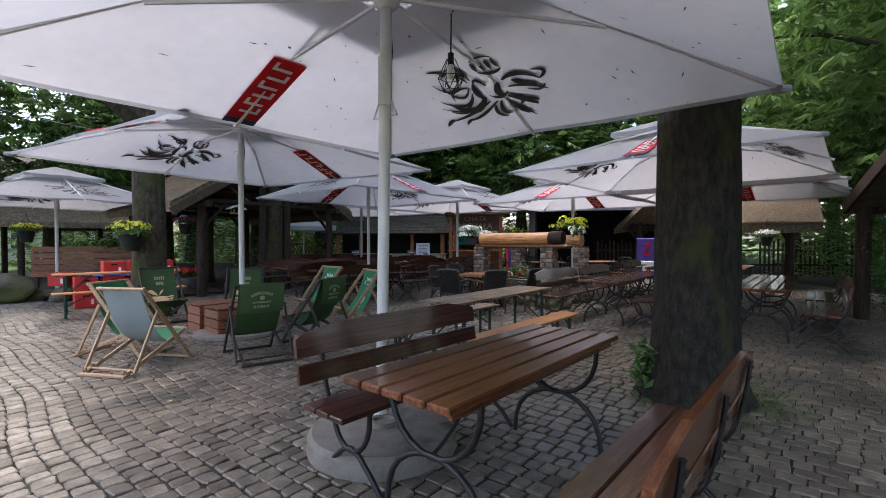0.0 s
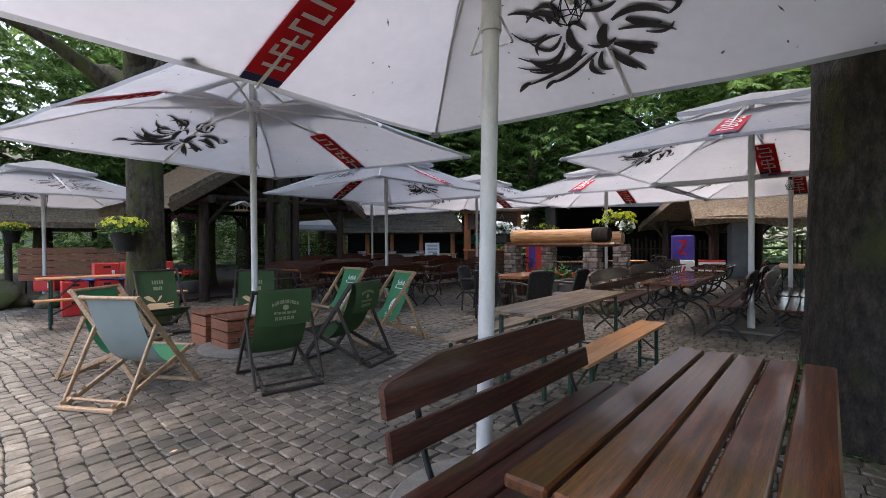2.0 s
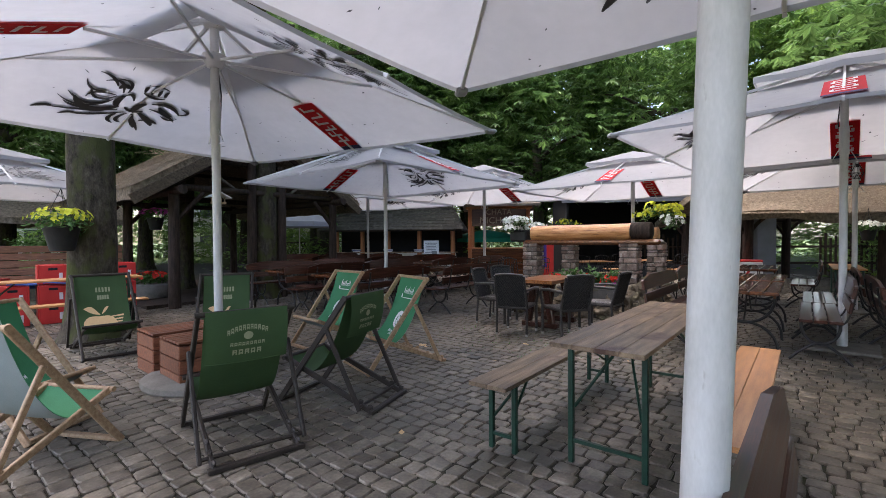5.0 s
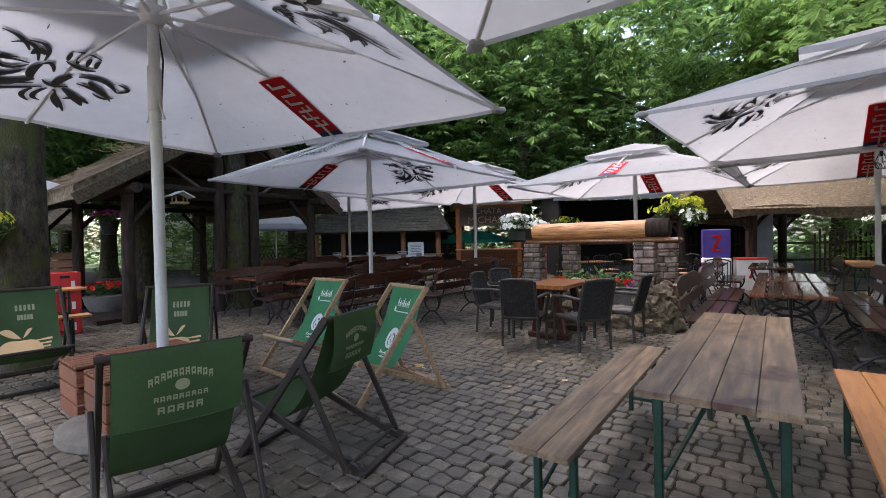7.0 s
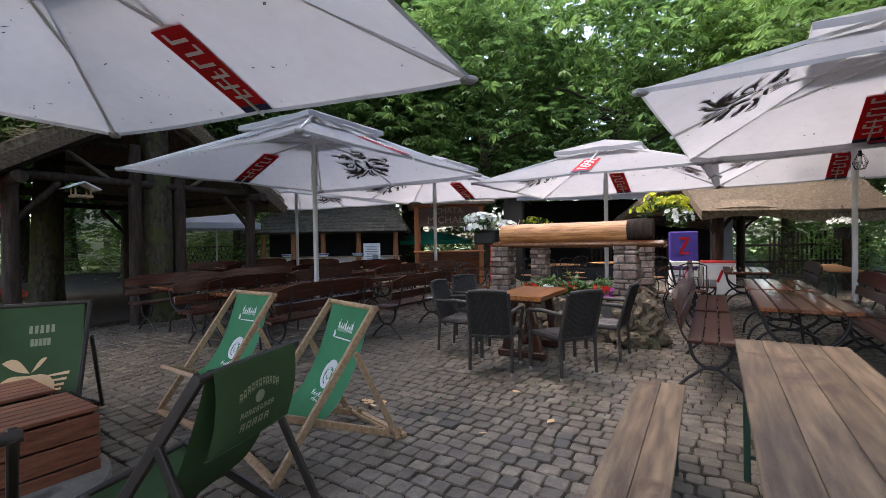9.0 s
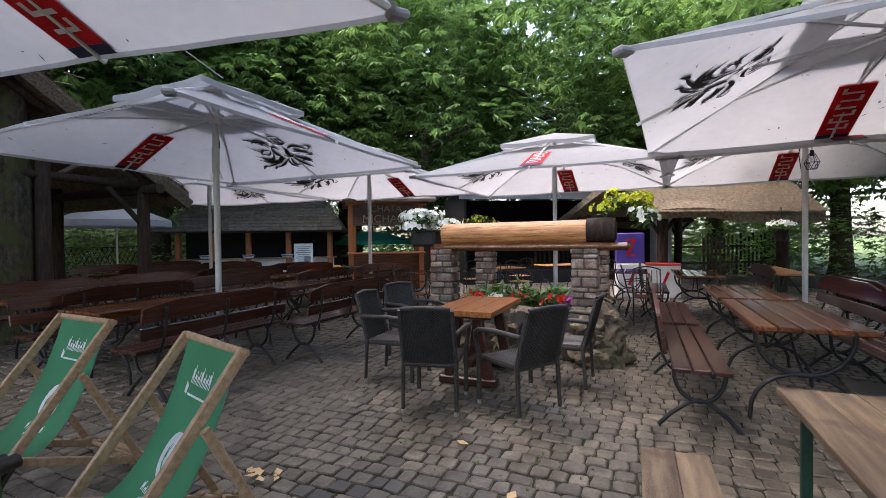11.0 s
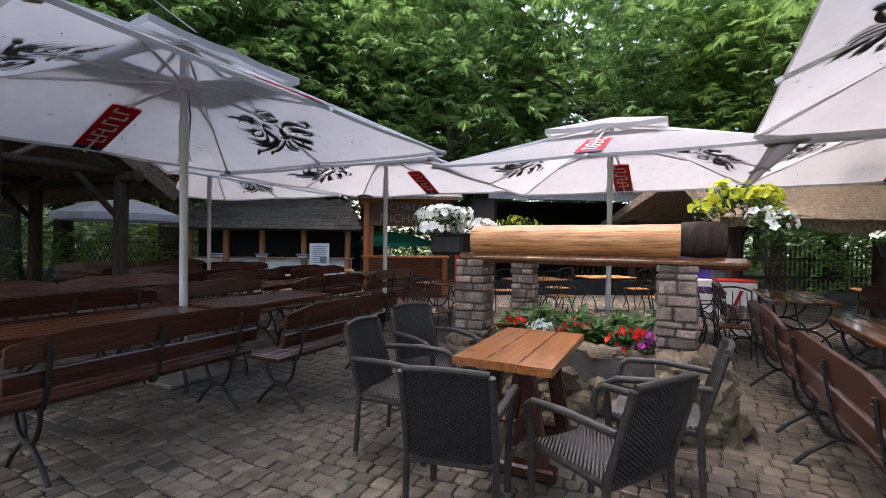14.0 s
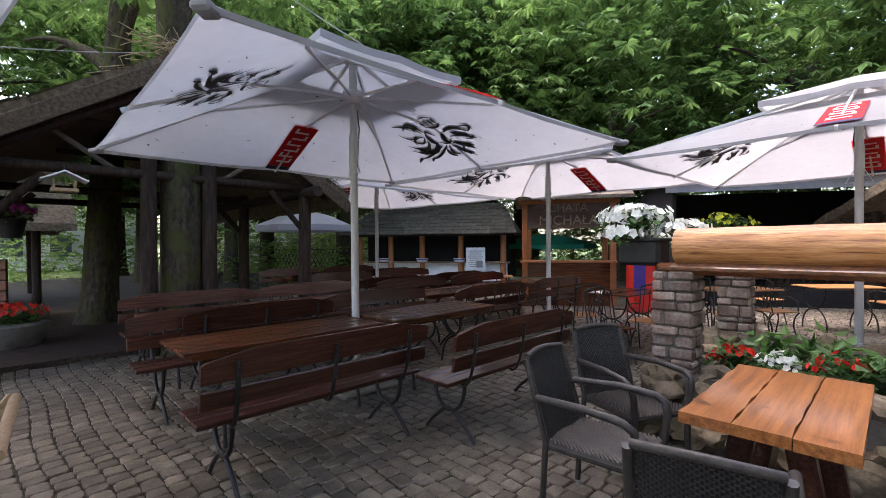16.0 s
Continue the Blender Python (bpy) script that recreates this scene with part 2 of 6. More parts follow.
M_BLOOMWHITE = mat("white_bloom", [(0.72, 0.73, 0.66), (0.85, 0.85, 0.8)], 8, 0.6, bump=0, rnd=0.1, island=True, transl=0.3)
M_BLOOMRED = mat("red_bloom", [(0.6, 0.02, 0.01), (0.75, 0.05, 0.03)], 8, 0.6, bump=0, rnd=0.2, island=True, transl=0.2)
M_BLOOMPINK = mat("magenta_bloom", [(0.5, 0.05, 0.35), (0.68, 0.12, 0.5)], 8, 0.6, bump=0, rnd=0.2, island=True, transl=0.2)
M_SKYWALL = mat("pale_house_wall", [(0.5, 0.5, 0.48), (0.6, 0.6, 0.58)], 0.6, 0.9, bump=0.1)
M_WINDOW = mat("dark_window", [(0.05, 0.06, 0.07), (0.09, 0.1, 0.11)], 1, 0.15, bump=0)

# ---------- mesh helpers ----------
class Mesh:
    """Collects vertices and faces; every call adds one closed piece."""
    def __init__(self):
        self.v, self.f = [], []

    def add(self, verts, faces):
        n = len(self.v)
        self.v += [tuple(p) for p in verts]
        self.f += [tuple(n + i for i in q) for q in faces]
        return self

    def box(self, c, s, m=None, bev=0.0):
        x, y, z = s[0] / 2, s[1] / 2, s[2] / 2
        if not bev:
            pts = [Vector((a * x, b * y, d * z)) for d in (-1, 1) for b in (-1, 1) for a in (-1, 1)]
            faces = [(0, 2, 3, 1), (4, 5, 7, 6), (0, 1, 5, 4), (2, 6, 7, 3), (0, 4, 6, 2), (1, 3, 7, 5)]
        else:
            bev = min(bev, x * 0.9, y * 0.9, z * 0.9)
            bm = bmesh.new()
            bmesh.ops.create_cube(bm, size=1)
            for q in bm.verts:
                q.co = (q.co.x * s[0], q.co.y * s[1], q.co.z * s[2])
            bmesh.ops.bevel(bm, geom=list(bm.edges), offset=bev, segments=1, affect="EDGES")
            pts, faces = [q.co.copy() for q in bm.verts], [tuple(q.index for q in p.verts) for p in bm.faces]
            bm.free()
        t = Matrix.Translation(c) @ (m.to_4x4() if m else Matrix())
        return self.add([t @ p for p in pts], faces)

    def bar(self, p0, p1, w, h, bev=0.0, up=(0, 0, 1)):
        """A straight bar of width w (sideways) and height h from p0 to p1."""
        p0, p1 = Vector(p0), Vector(p1)
        d = p1 - p0
        x = d.normalized()
        y = Vector(up).cross(x)
        if y.length < 1e-4:
            y = Vector((0, 1, 0)).cross(x)
        y.normalize()
        z = x.cross(y)
        m = Matrix((x, y, z)).transposed()
        return self.box((p0 + p1) / 2, (d.length, w, h), m, bev)

    def tube(self, pts, r, seg=8, cap=True, radii=None, squash=1.0):
        pts = [Vector(p) for p in pts]
        rings, side = [], None
        for i, p in enumerate(pts):
            d = (pts[min(i + 1, len(pts) - 1)] - pts[max(i - 1, 0)]).normalized()
            if side is None:
                side = d.cross(Vector((0, 0, 1)))
                if side.length < 1e-3:
                    side = Vector((1, 0, 0))
            side = (side - d * side.dot(d)).normalized()
            up = side.cross(d)
            q = radii[i] if radii else r
            rings.append([p + side * math.cos(2 * math.pi * k / seg) * q + up * math.sin(2 * math.pi * k / seg) * q * squash for k in range(seg)])
        v = [p for ring in rings for p in ring]
        f = [(i * seg + k, i * seg + (k + 1) % seg, (i + 1) * seg + (k + 1) % seg, (i + 1) * seg + k) for i in range(len(pts) - 1) for k in range(seg)]
        if cap:
            f += [tuple(reversed(range(seg))), tuple((len(pts) - 1) * seg + k for k in range(seg))]
        return self.add(v, f)

    def lathe(self, prof, c=(0, 0, 0), seg=20, wob=0.0, rng=None):
        v, f = [], []
        offs = [1 + (rng.uniform(-wob, wob) if wob else 0) for _ in range(seg)]
        for r, z in prof:
            v += [(c[0] + r * offs[k] * math.cos(2 * math.pi * k / seg), c[1] + r * offs[k] * math.sin(2 * math.pi * k / seg), c[2] + z) for k in range(seg)]
        for i in range(len(prof) - 1):
            f += [(i * seg + k, i * seg + (k + 1) % seg, (i + 1) * seg + (k + 1) % seg, (i + 1) * seg + k) for k in range(seg)]
        f += [tuple(reversed(range(seg))), tuple((len(prof) - 1) * seg + k for k in range(seg))]
        return self.add(v, f)

    def blob(self, c, s, rng, rough=0.15, sub=2, m=None):
        bm = bmesh.new()
        bmesh.ops.create_icosphere(bm, subdivisions=sub, radius=1)
        o = Vector((rng.uniform(0, 50), rng.uniform(0, 50), rng.uniform(0, 50)))
        pts = []
        for q in bm.verts:
            k = 1 + rough * 2 * (noise.noise(q.co * 1.3 + o)) + rough * noise.noise(q.co * 3.1 + o)
            p = Vector((q.co.x * s[0] * k, q.co.y * s[1] * k, q.co.z * s[2] * k))
            pts.append(Vector(c) + (m @ p if m else p))
        f = [tuple(q.index for q in p.verts) for p in bm.faces]
        bm.free()
        return self.add(pts, f)

    def sheet(self, rows):
        """An open grid of points."""
        n = len(rows[0])
        return self.add([p for r in rows for p in r], [(i * n + k, i * n + k + 1, (i + 1) * n + k + 1, (i + 1) * n + k) for i in range(len(rows) - 1) for k in range(n - 1)])

    def slab(self, rows, t):
        """A grid of points with thickness t straight down its z."""
        n, m = len(rows[0]), len(rows)
        top = [Vector(p) for r in rows for p in r]
        bot = [p - Vector((0, 0, t)) for p in top]
        k = len(top)
        f = [(i * n + j, i * n + j + 1, (i + 1) * n + j + 1, (i + 1) * n + j) for i in range(m - 1) for j in range(n - 1)]
        f += [tuple(k + q for q in reversed(face)) for face in f]
        ring = [j for j in range(n)] + [i * n + n - 1 for i in range(1, m)] + [(m - 1) * n + j for j in range(n - 2, -1, -1)] + [i * n for i in range(m - 2, 0, -1)]
        f += [(ring[(a + 1) % len(ring)], ring[a], k + ring[a], k + ring[(a + 1) % len(ring)]) for a in range(len(ring))]
        return self.add(top + bot, f)

    def data(self, name, material, smooth=None):
        me = bpy.data.meshes.new(name)
        me.from_pydata(self.v, [], self.f)
        me.materials.append(material)
        if smooth:
            me.polygons.foreach_set("use_smooth", [True] * len(me.polygons))
            me.set_sharp_from_angle(angle=radians(smooth))
        me.update()
        return me


def part(name, mesh, material, parent, label="", smooth=None):
    ob = new(name, mesh.data(name, material, smooth))
    ob.parent = parent
    return tagged(ob, label)


def thing(name, label, category, m=None, group="", kind=""):
    ob = new(name)
    if m is not None:
        ob.matrix_basis = m
    return tagged(ob, label, category, group, kind)


def solid(name, mesh, material, label, category, kind="", group="", m=None, smooth=None):
    ob = new(name, mesh.data(name, material, smooth))
    if m is not None:
        ob.matrix_basis = m
    return tagged(ob, label, category, group, kind)


def arc(p0, p1, p2, n=10):
    """Points of a smooth bow through p0, p2 with its bend at p1."""
    p0, p1, p2 = Vector(p0), Vector(p1), Vector(p2)
    c = 2 * p1 - (p0 + p2) / 2
    return [(1 - s) ** 2 * p0 + 2 * s * (1 - s) * c + s * s * p2 for s in (i / n for i in range(n + 1))]


def halfloop(x, a, z0, z1, n=12):
    """Half an ellipse in the y-z plane: half-width a, from height z0 at its ends to z1 in its middle."""
    return [Vector((x, a * math.cos(math.pi * i / n), z0 + (z1 - z0) * math.sin(math.pi * i / n) ** 0.8)) for i in range(n + 1)]

ROW = 58.0  # the direction along which tables and benches stand
D = Vector((math.cos(radians(ROW)), math.sin(radians(ROW)), 0))
W = Vector((-D.y, D.x, 0))

# ---------- the ground ----------
solid("ground", Mesh().add([(-400, -400, -0.05), (400, -400, -0.05), (400, 400, -0.05), (-400, 400, -0.05)], [(0, 1, 2, 3)]), M_GRASS, "grass and earth of the surrounding park", "ground", kind="structure")
rows = [[(x, y, -0.013) for x in (-24, -12, 0, 10, 18)] for y in (-6, 4, 12, 20, 30)]
pavement = solid("pavement", Mesh().slab(rows, 0.02), M_SOIL, "dark earth joints under granite sett paving", "pavement", kind="structure")


# ---------- umbrellas ----------
def emblem(g, put, s=1.0):
    """A black scroll-like emblem of tapered strokes, laid through put(u, v)."""
    strokes = [[(-0.05, 0.1), (0.02, -0.02), (0.0, -0.12), 0.10], [(0.22, 0.16), (0.25, 0.02), (0.2, -0.08), 0.09], [(0.2, -0.05), (0.45, -0.2), (0.66, -0.02), 0.12], [(-0.05, -0.1), (-0.2, -0.2), (-0.3, -0.3), 0.10],
               [(-0.1, 0.12), (-0.3, 0.16), (-0.48, 0.04), 0.07], [(-0.48, 0.04), (-0.56, 0.12), (-0.44, 0.17), 0.05], [(-0.12, 0.02), (-0.34, -0.02), (-0.5, -0.12), 0.05], [(0.18, -0.12), (0.5, -0.24), (0.84, -0.3), 0.05],
               [(0.1, -0.14), (0.4, -0.3), (0.6, -0.34), 0.05], [(0.0, -0.15), (-0.06, -0.3), (-0.14, -0.42), 0.07], [(0.06, -0.15), (0.12, -0.3), (0.04, -0.36), 0.06], [(-0.02, -0.2), (-0.12, -0.34), (-0.2, -0.46), 0.05],
               [(0.3, 0.12), (0.46, 0.02), (0.58, 0.2), 0.045], [(0.3, 0.14), (0.5, 0.12), (0.56, 0.0), 0.04], [(0.26, 0.2), (0.36, 0.38), (0.5, 0.34), 0.05], [(0.22, 0.22), (0.26, 0.4), (0.4, 0.42), 0.045], [(0.1, 0.1), (0.16, 0.2), (0.22, 0.16), 0.05],
               [(-0.18, 0.27), (-0.05, 0.24), (0.08, 0.29), 0.05], [(-0.17, 0.3), (-0.15, 0.36), (-0.16, 0.42), 0.05], [(-0.09, 0.29), (-0.08, 0.36), (-0.08, 0.41), 0.05], [(-0.01, 0.29), (0.0, 0.36), (0.0, 0.41), 0.05], [(0.07, 0.3), (0.08, 0.36), (0.08, 0.42), 0.05], [(-0.16, 0.43), (-0.04, 0.46), (0.09, 0.43), 0.03],
               [(0.24, 0.3), (0.3, 0.33), (0.33, 0.26), 0.09], [(0.3, 0.05), (0.5, -0.1), (0.74, 0.04), 0.05], [(0.32, 0.0), (0.55, -0.16), (0.8, -0.06), 0.04], [(0.3, -0.12), (0.55, -0.2), (0.72, -0.14), 0.05],
               [(-0.2, 0.1), (-0.3, 0.02), (-0.42, -0.02), 0.08], [(-0.3, -0.06), (-0.42, -0.1), (-0.5, -0.04), 0.04], [(-0.08, -0.05), (0.04, -0.1), (0.14, -0.04), 0.05], [(-0.34, -0.24), (-0.22, -0.2), (-0.12, -0.26), 0.07],
               [(0.16, -0.2), (0.2, -0.32), (0.12, -0.4), 0.06], [(0.36, 0.3), (0.46, 0.42), (0.6, 0.46), 0.045], [(0.4, 0.18), (0.56, 0.16), (0.66, 0.3), 0.035], [(0.78, -0.27), (0.86, -0.3), (0.94, -0.36), 0.06], [(0.55, -0.32), (0.62, -0.35), (0.68, -0.4), 0.05]]
    for p0, p1, p2, w in strokes:
        n = 8
        left, right = [], []
        for i in range(n + 1):
            t = i / n
            cx = 2 * p1[0] - (p0[0] + p2[0]) / 2
            cy = 2 * p1[1] - (p0[1] + p2[1]) / 2
            x = (1 - t) ** 2 * p0[0] + 2 * t * (1 - t) * cx + t * t * p2[0]
            y = (1 - t) ** 2 * p0[1] + 2 * t * (1 - t) * cy + t * t * p2[1]
            dx = 2 * (1 - t) * (cx - p0[0]) + 2 * t * (p2[0] - cx)
            dy = 2 * (1 - t) * (cy - p0[1]) + 2 * t * (p2[1] - cy)
            q = math.hypot(dx, dy) or 1
            h = w * (0.15 + math.sin(math.pi * min(1, t * 0.85 + 0.1))) * 0.36
            left.append((x - dy / q * h, y + dx / q * h)); right.append((x + dy / q * h, y - dx / q * h))
        g.sheet([[put(x * s, y * s) for x, y in left], [put(x * s, y * s) for x, y in right]])


def umbrella(x, y, az, tip, apex, turned, lean=(0, 0), half=2.02, base=True):
    """A square garden umbrella; az: direction of one corner; turned: which pair of sides bears the red label."""
    u = thing("garden_umbrella", "large square white garden umbrella, open, with red labels and black emblems", "umbrella", pose(x, y, 0, 0, 0, az + 45), group="garden umbrellas")
    cx, cy = lean
    top = apex - 0.16
    slope = (top - tip) / half
    inner = 0.42
    zat = lambda r: tip + (half - r) * slope
    hub = Vector((cx, cy, apex - 0.12))
    turn = lambda k: Matrix.Rotation(math.pi / 2 * k, 3, "Z")
    g = Mesh()
    for k in range(4):
        rws = []
        for i in range(8):
            r = inner + (half - inner) * i / 7
            line = []
            for j in range(13):
                s = -1 + 2 * j / 12
                sag = -0.018 * math.sin(math.pi * abs(s)) * (r / half)
                edge = 0.02 * (1 - s * s) if i == 7 else 0
                p = turn(k) @ Vector((r - edge * 0.6, s * r, zat(r) + sag + 0.012 * noise.noise((r * 2, s * 3, k + x))))
                line.append(p + Vector((cx, cy, 0)))
            rws.append(line)
        rws.append([p + Vector((0, 0, -0.035)) for p in rws[-1]])
        g.sheet(rws)
    canopy = part("canopy", g, M_CANOPY, u, "white cloth canopy with specks of dirt", smooth=25)
    g = Mesh()
    for k in range(4):
        rws = []
        for i in range(5):
            r = 0.82 * i / 4 + 0.001
            rws.append([turn(k) @ Vector((r, (-1 + j / 3) * r, apex - r * slope * 0.92 - 0.03 * math.sin(math.pi * abs(-1 + j / 3)) * r)) + Vector((cx, cy, 0)) for j in range(7)])
        rws.append([p + Vector((0, 0, -0.07)) for p in rws[-1]])
        g.sheet(rws)
    part("vent_cap", g, M_CANOPY, u, "white raised vent cap", smooth=25)
    runner = Vector((cx * 0.9, cy * 0.9, tip + 0.4 + 0.1))
    for k in range(8):
        a = math.pi / 4 * k
        r = half * (1.0 if k % 2 == 0 else math.sqrt(2)) + 0.03
        dirv = Vector((math.cos(a), math.sin(a), 0))
        end = dirv * r + Vector((cx, cy, tip - 0.035))
        part("rib", Mesh().bar(hub + dirv * 0.08, end, 0.022, 0.034), M_RIB, u)
        mid = hub.lerp(end, 0.52) - Vector((0, 0, 0.02))
        part("strut", Mesh().bar(runner + dirv * 0.07, mid, 0.018, 0.024), M_RIB, u)
        if k % 2:
            part("corner_pocket", Mesh().box(end - dirv * 0.05 + Vector((0, 0, 0.01)), (0.12, 0.1, 0.05), Matrix.Rotation(a, 3, "Z"), 0.015), M_CANOPY, u)
    part("hub", Mesh().lathe([(0.05, 0), (0.1, 0.02), (0.1, 0.07), (0.05, 0.1)], hub - Vector((0, 0, 0.05)), 16), M_RIB, u, smooth=40)
    part("runner", Mesh().lathe([(0.055, -0.07), (0.075, -0.06), (0.11, 0.02), (0.11, 0.055), (0.05, 0.08)], runner, 16), M_RIB, u, smooth=40)
    part("pole", Mesh().tube([(0, 0, 0.04), (cx, cy, apex - 0.08)], 0.041, 12), M_POLE, u, "grey-white painted pole", smooth=40)
    f = Vector((cx, cy, 0)) * (tip - 0.2) / apex + Vector((0, 0, tip - 0.2))
    part("sleeve", Mesh().tube([f - Vector((0, 0, 0.04)), f + Vector((0, 0, 0.30))], 0.05, 12), M_POLE, u, smooth=40)
    for s in (-1, 1):
        part("wire_clip", Mesh().tube([f + Vector((0, 0.05 * s, 0.02)), f + Vector((0, 0.12 * s, -0.12)), f + Vector((0, 0.045 * s, -0.12))], 0.006, 6), M_FOOT, u)
    part("cord", Mesh().tube([runner + Vector((0.05, 0.03, 0)), runner + Vector((0.11, 0.06, -0.3)), f + Vector((0.06, 0.02, 0))], 0.007, 5), M_BLACK, u, "black cord")
    if base:
        part("base_plate", Mesh().box((0, 0, 0.02), (0.7, 0.7, 0.04), None, 0.01), M_CONC, u)
        part("base_socket", Mesh().tube([(0, 0, 0.03), (0, 0, 0.32)], 0.052, 12), M_POLE, u, smooth=40)
    for k in range(4):
        def put(a, b, k=k, off=0.0):
            """a: along the edge; b: from the edge up the panel."""
            r = half - b
            s = a / r
            sag = -0.018 * math.sin(math.pi * min(1, abs(s))) * (r / half)
            return turn(k) @ Vector((r, a, zat(r) + sag + off)) + Vector((cx, cy, 0))
        if (k % 2 == 1) == turned:
            lab = Mesh()
            for off in (-0.016, 0.016):
                lab.sheet([[put(a, b, off=off) for b in (0.1, 0.4, 0.7, 0.96)] for a in (-0.16, 0, 0.16)])
            red = part("red_label", lab, M_RED, canopy, "red printed label with white bars")
            w = Mesh()
            for off in (-0.019, 0.019):
                for i in range(6):
                    b = 0.2 + 0.125 * i
                    w.sheet([[put(a, q, off=off) for a in (-0.085, 0.085)] for q in (b, b + 0.035)])
                    sidea = 0.085 if i % 2 else -0.085
                    w.sheet([[put(q, b0, off=off) for b0 in (b, b + 0.095)] for q in (sidea - 0.017, sidea + 0.017)])
            part("white_bar_print", w, M_WHITEPRINT, canopy)
            nv = Mesh()
            for off in (-0.017, 0.017):
                nv.sheet([[put(a, b, off=off) for b in (0.02, 0.1)] for a in (-0.16, 0, 0.16)])
            part("navy_strip", nv, M_NAVY, canopy)
        else:
            em = Mesh()
            for off in (-0.016, 0.016):
                emblem(em, lambda a, b, off=off: put(a, 0.68 + b, off=off), 0.92)
            part("emblem", em, M_BLACKPRINT, canopy, "black scroll emblem")
    rl = random.Random(int(x * 100) + 977)
    bits = Mesh()
    for i in range(90):
        k, b = rl.randrange(4), half * (1 - math.sqrt(rl.uniform(0.03, 0.97)))
        r = half - b
        a, an, ln = rl.uniform(-0.92, 0.92) * r, rl.uniform(0, 3.14), rl.choice((0.012, 0.012, 0.016, 0.02, 0.04))
        ca, sa = math.cos(an) * ln, math.sin(an) * ln
        wd = rl.uniform(0.25, 0.7) if ln < 0.03 else 0.15
        quad = ((ca, sa), (-sa * wd, ca * wd), (-ca, -sa), (sa * wd, -ca * wd))
        for off in (-0.014, 0.014):
            def flake(pa, pb):
                rr = half - pb
                return turn(k) @ Vector((rr, pa, zat(rr) - 0.018 * math.sin(math.pi * min(1, abs(pa / rr))) * (rr / half) + off)) + Vector((cx, cy, 0))
            bits.add([flake(a + p, b + q) for p, q in quad], [(0, 1, 2, 3)])
    tagged(part("fallen_litter", bits, M_BLACKPRINT, canopy, "dark specks of fallen leaf litter"), kind="stuff")
    return u


UMBRELLAS = [  # x, y, corner azimuth, tip height, apex, turned, lean, half side
    (0.125, 3.96, 14, 2.62, 3.62, True, (-0.027, -0.11), 2.15),
    (-3.03, 7.29, 22.5, 2.67, 3.66, False, (0, 0), 2.10),
    (-2.59, 12.45, 12, 2.60, 3.62, True, (0, 0), 2.03),
    (2.97, 14.25, 12, 2.52, 3.45, False, (0, 0), 2.03),
    (3.97, 9.12, 10, 2.62, 3.60, False, (0, 0), 2.05),
    (-0.6, 16.2, 14, 2.60, 3.55, False, (0, 0), 2.02),
    (-4.6, 18.0, 14, 2.60, 3.55, True, (0, 0), 2.02),
    (6.3, 12.2, 10, 2.52, 3.50, False, (0, 0), 2.05),
    (-10.6, 11.1, 18, 2.45, 3.40, False, (0, 0), 2.02),
]
for row in UMBRELLAS:
    umbrella(*row)


def umbrella_weight(x, y, r, h, label):
    """A cast disc with a chamfered rim; a collar stands round the pole."""
    u = thing("umbrella_weight", label, "umbrella base", pose(x, y, 0), group="umbrella weights")
    rw = random.Random(int(r * 1000))
    part("disc", Mesh().lathe([(r * 0.96, -0.03), (r, 0.015), (r * 0.985, h * 0.75), (r * 0.93, h * 0.95), (r * 0.6, h), (0.1, h)], seg=36, wob=0.006, rng=rw), M_CONC, u, smooth=40)
    part("collar", Mesh().lathe([(0.1, h - 0.01), (0.095, h + 0.035), (0.07, h + 0.04), (0.05, h + 0.02)], seg=18), M_CONC, u, smooth=40)


umbrella_weight(0.17, 3.85, 0.52, 0.14, "round worn concrete weight at the foot of an umbrella")
umbrella_weight(-3.1, 7.3, 0.63, 0.075, "round worn concrete weight under wooden crates")


# ---------- brown iron-legged tables and benches ----------
def plank(mesh, x0, x1, y, z, w, t, bev=0.006):
    mesh.box(((x0 + x1) / 2, y, z - t / 2), (x1 - x0, w, t), None, bev)
    return mesh


def garden_table(length, width, m, top=M_VARN, label="brown varnished plank table on black cast-iron legs"):
    u = thing("garden_table", label, "table", m, group="iron-legged garden tables")
    n = 5
    pw = width / n
    for i in range(n):
        part("plank", plank(Mesh(), -length / 2, length / 2, (i - (n - 1) / 2) * pw, 0.76, pw - 0.014, 0.038, 0.008), top, u)
    for s in (-1, 1):
        x = s * (length / 2 - 0.28)
        part("cross_batten", Mesh().box((x, 0, 0.71), (0.06, width - 0.06, 0.03), None, 0.005), top, u)
        part("leg", Mesh().tube(halfloop(x, width / 2 - 0.05, 0.72, 0.36), 0.017, 8).tube(halfloop(x, width / 2 - 0.02, 0.0, 0.37), 0.017, 8), M_IRON, u, "bowed black iron leg", smooth=50)
        part("brace", Mesh().tube(arc((x, 0, 0.37), (x - s * 0.22, 0, 0.5), (x - s * 0.4, 0, 0.72)), 0.011, 6), M_IRON, u, smooth=50)
    part("apron", Mesh().box((0, width / 2 - 0.05, 0.705), (length - 0.12, 0.022, 0.04)), top, u)
    part("apron", Mesh().box((0, -width / 2 + 0.05, 0.705), (length - 0.12, 0.022, 0.04)), top, u)
    return u


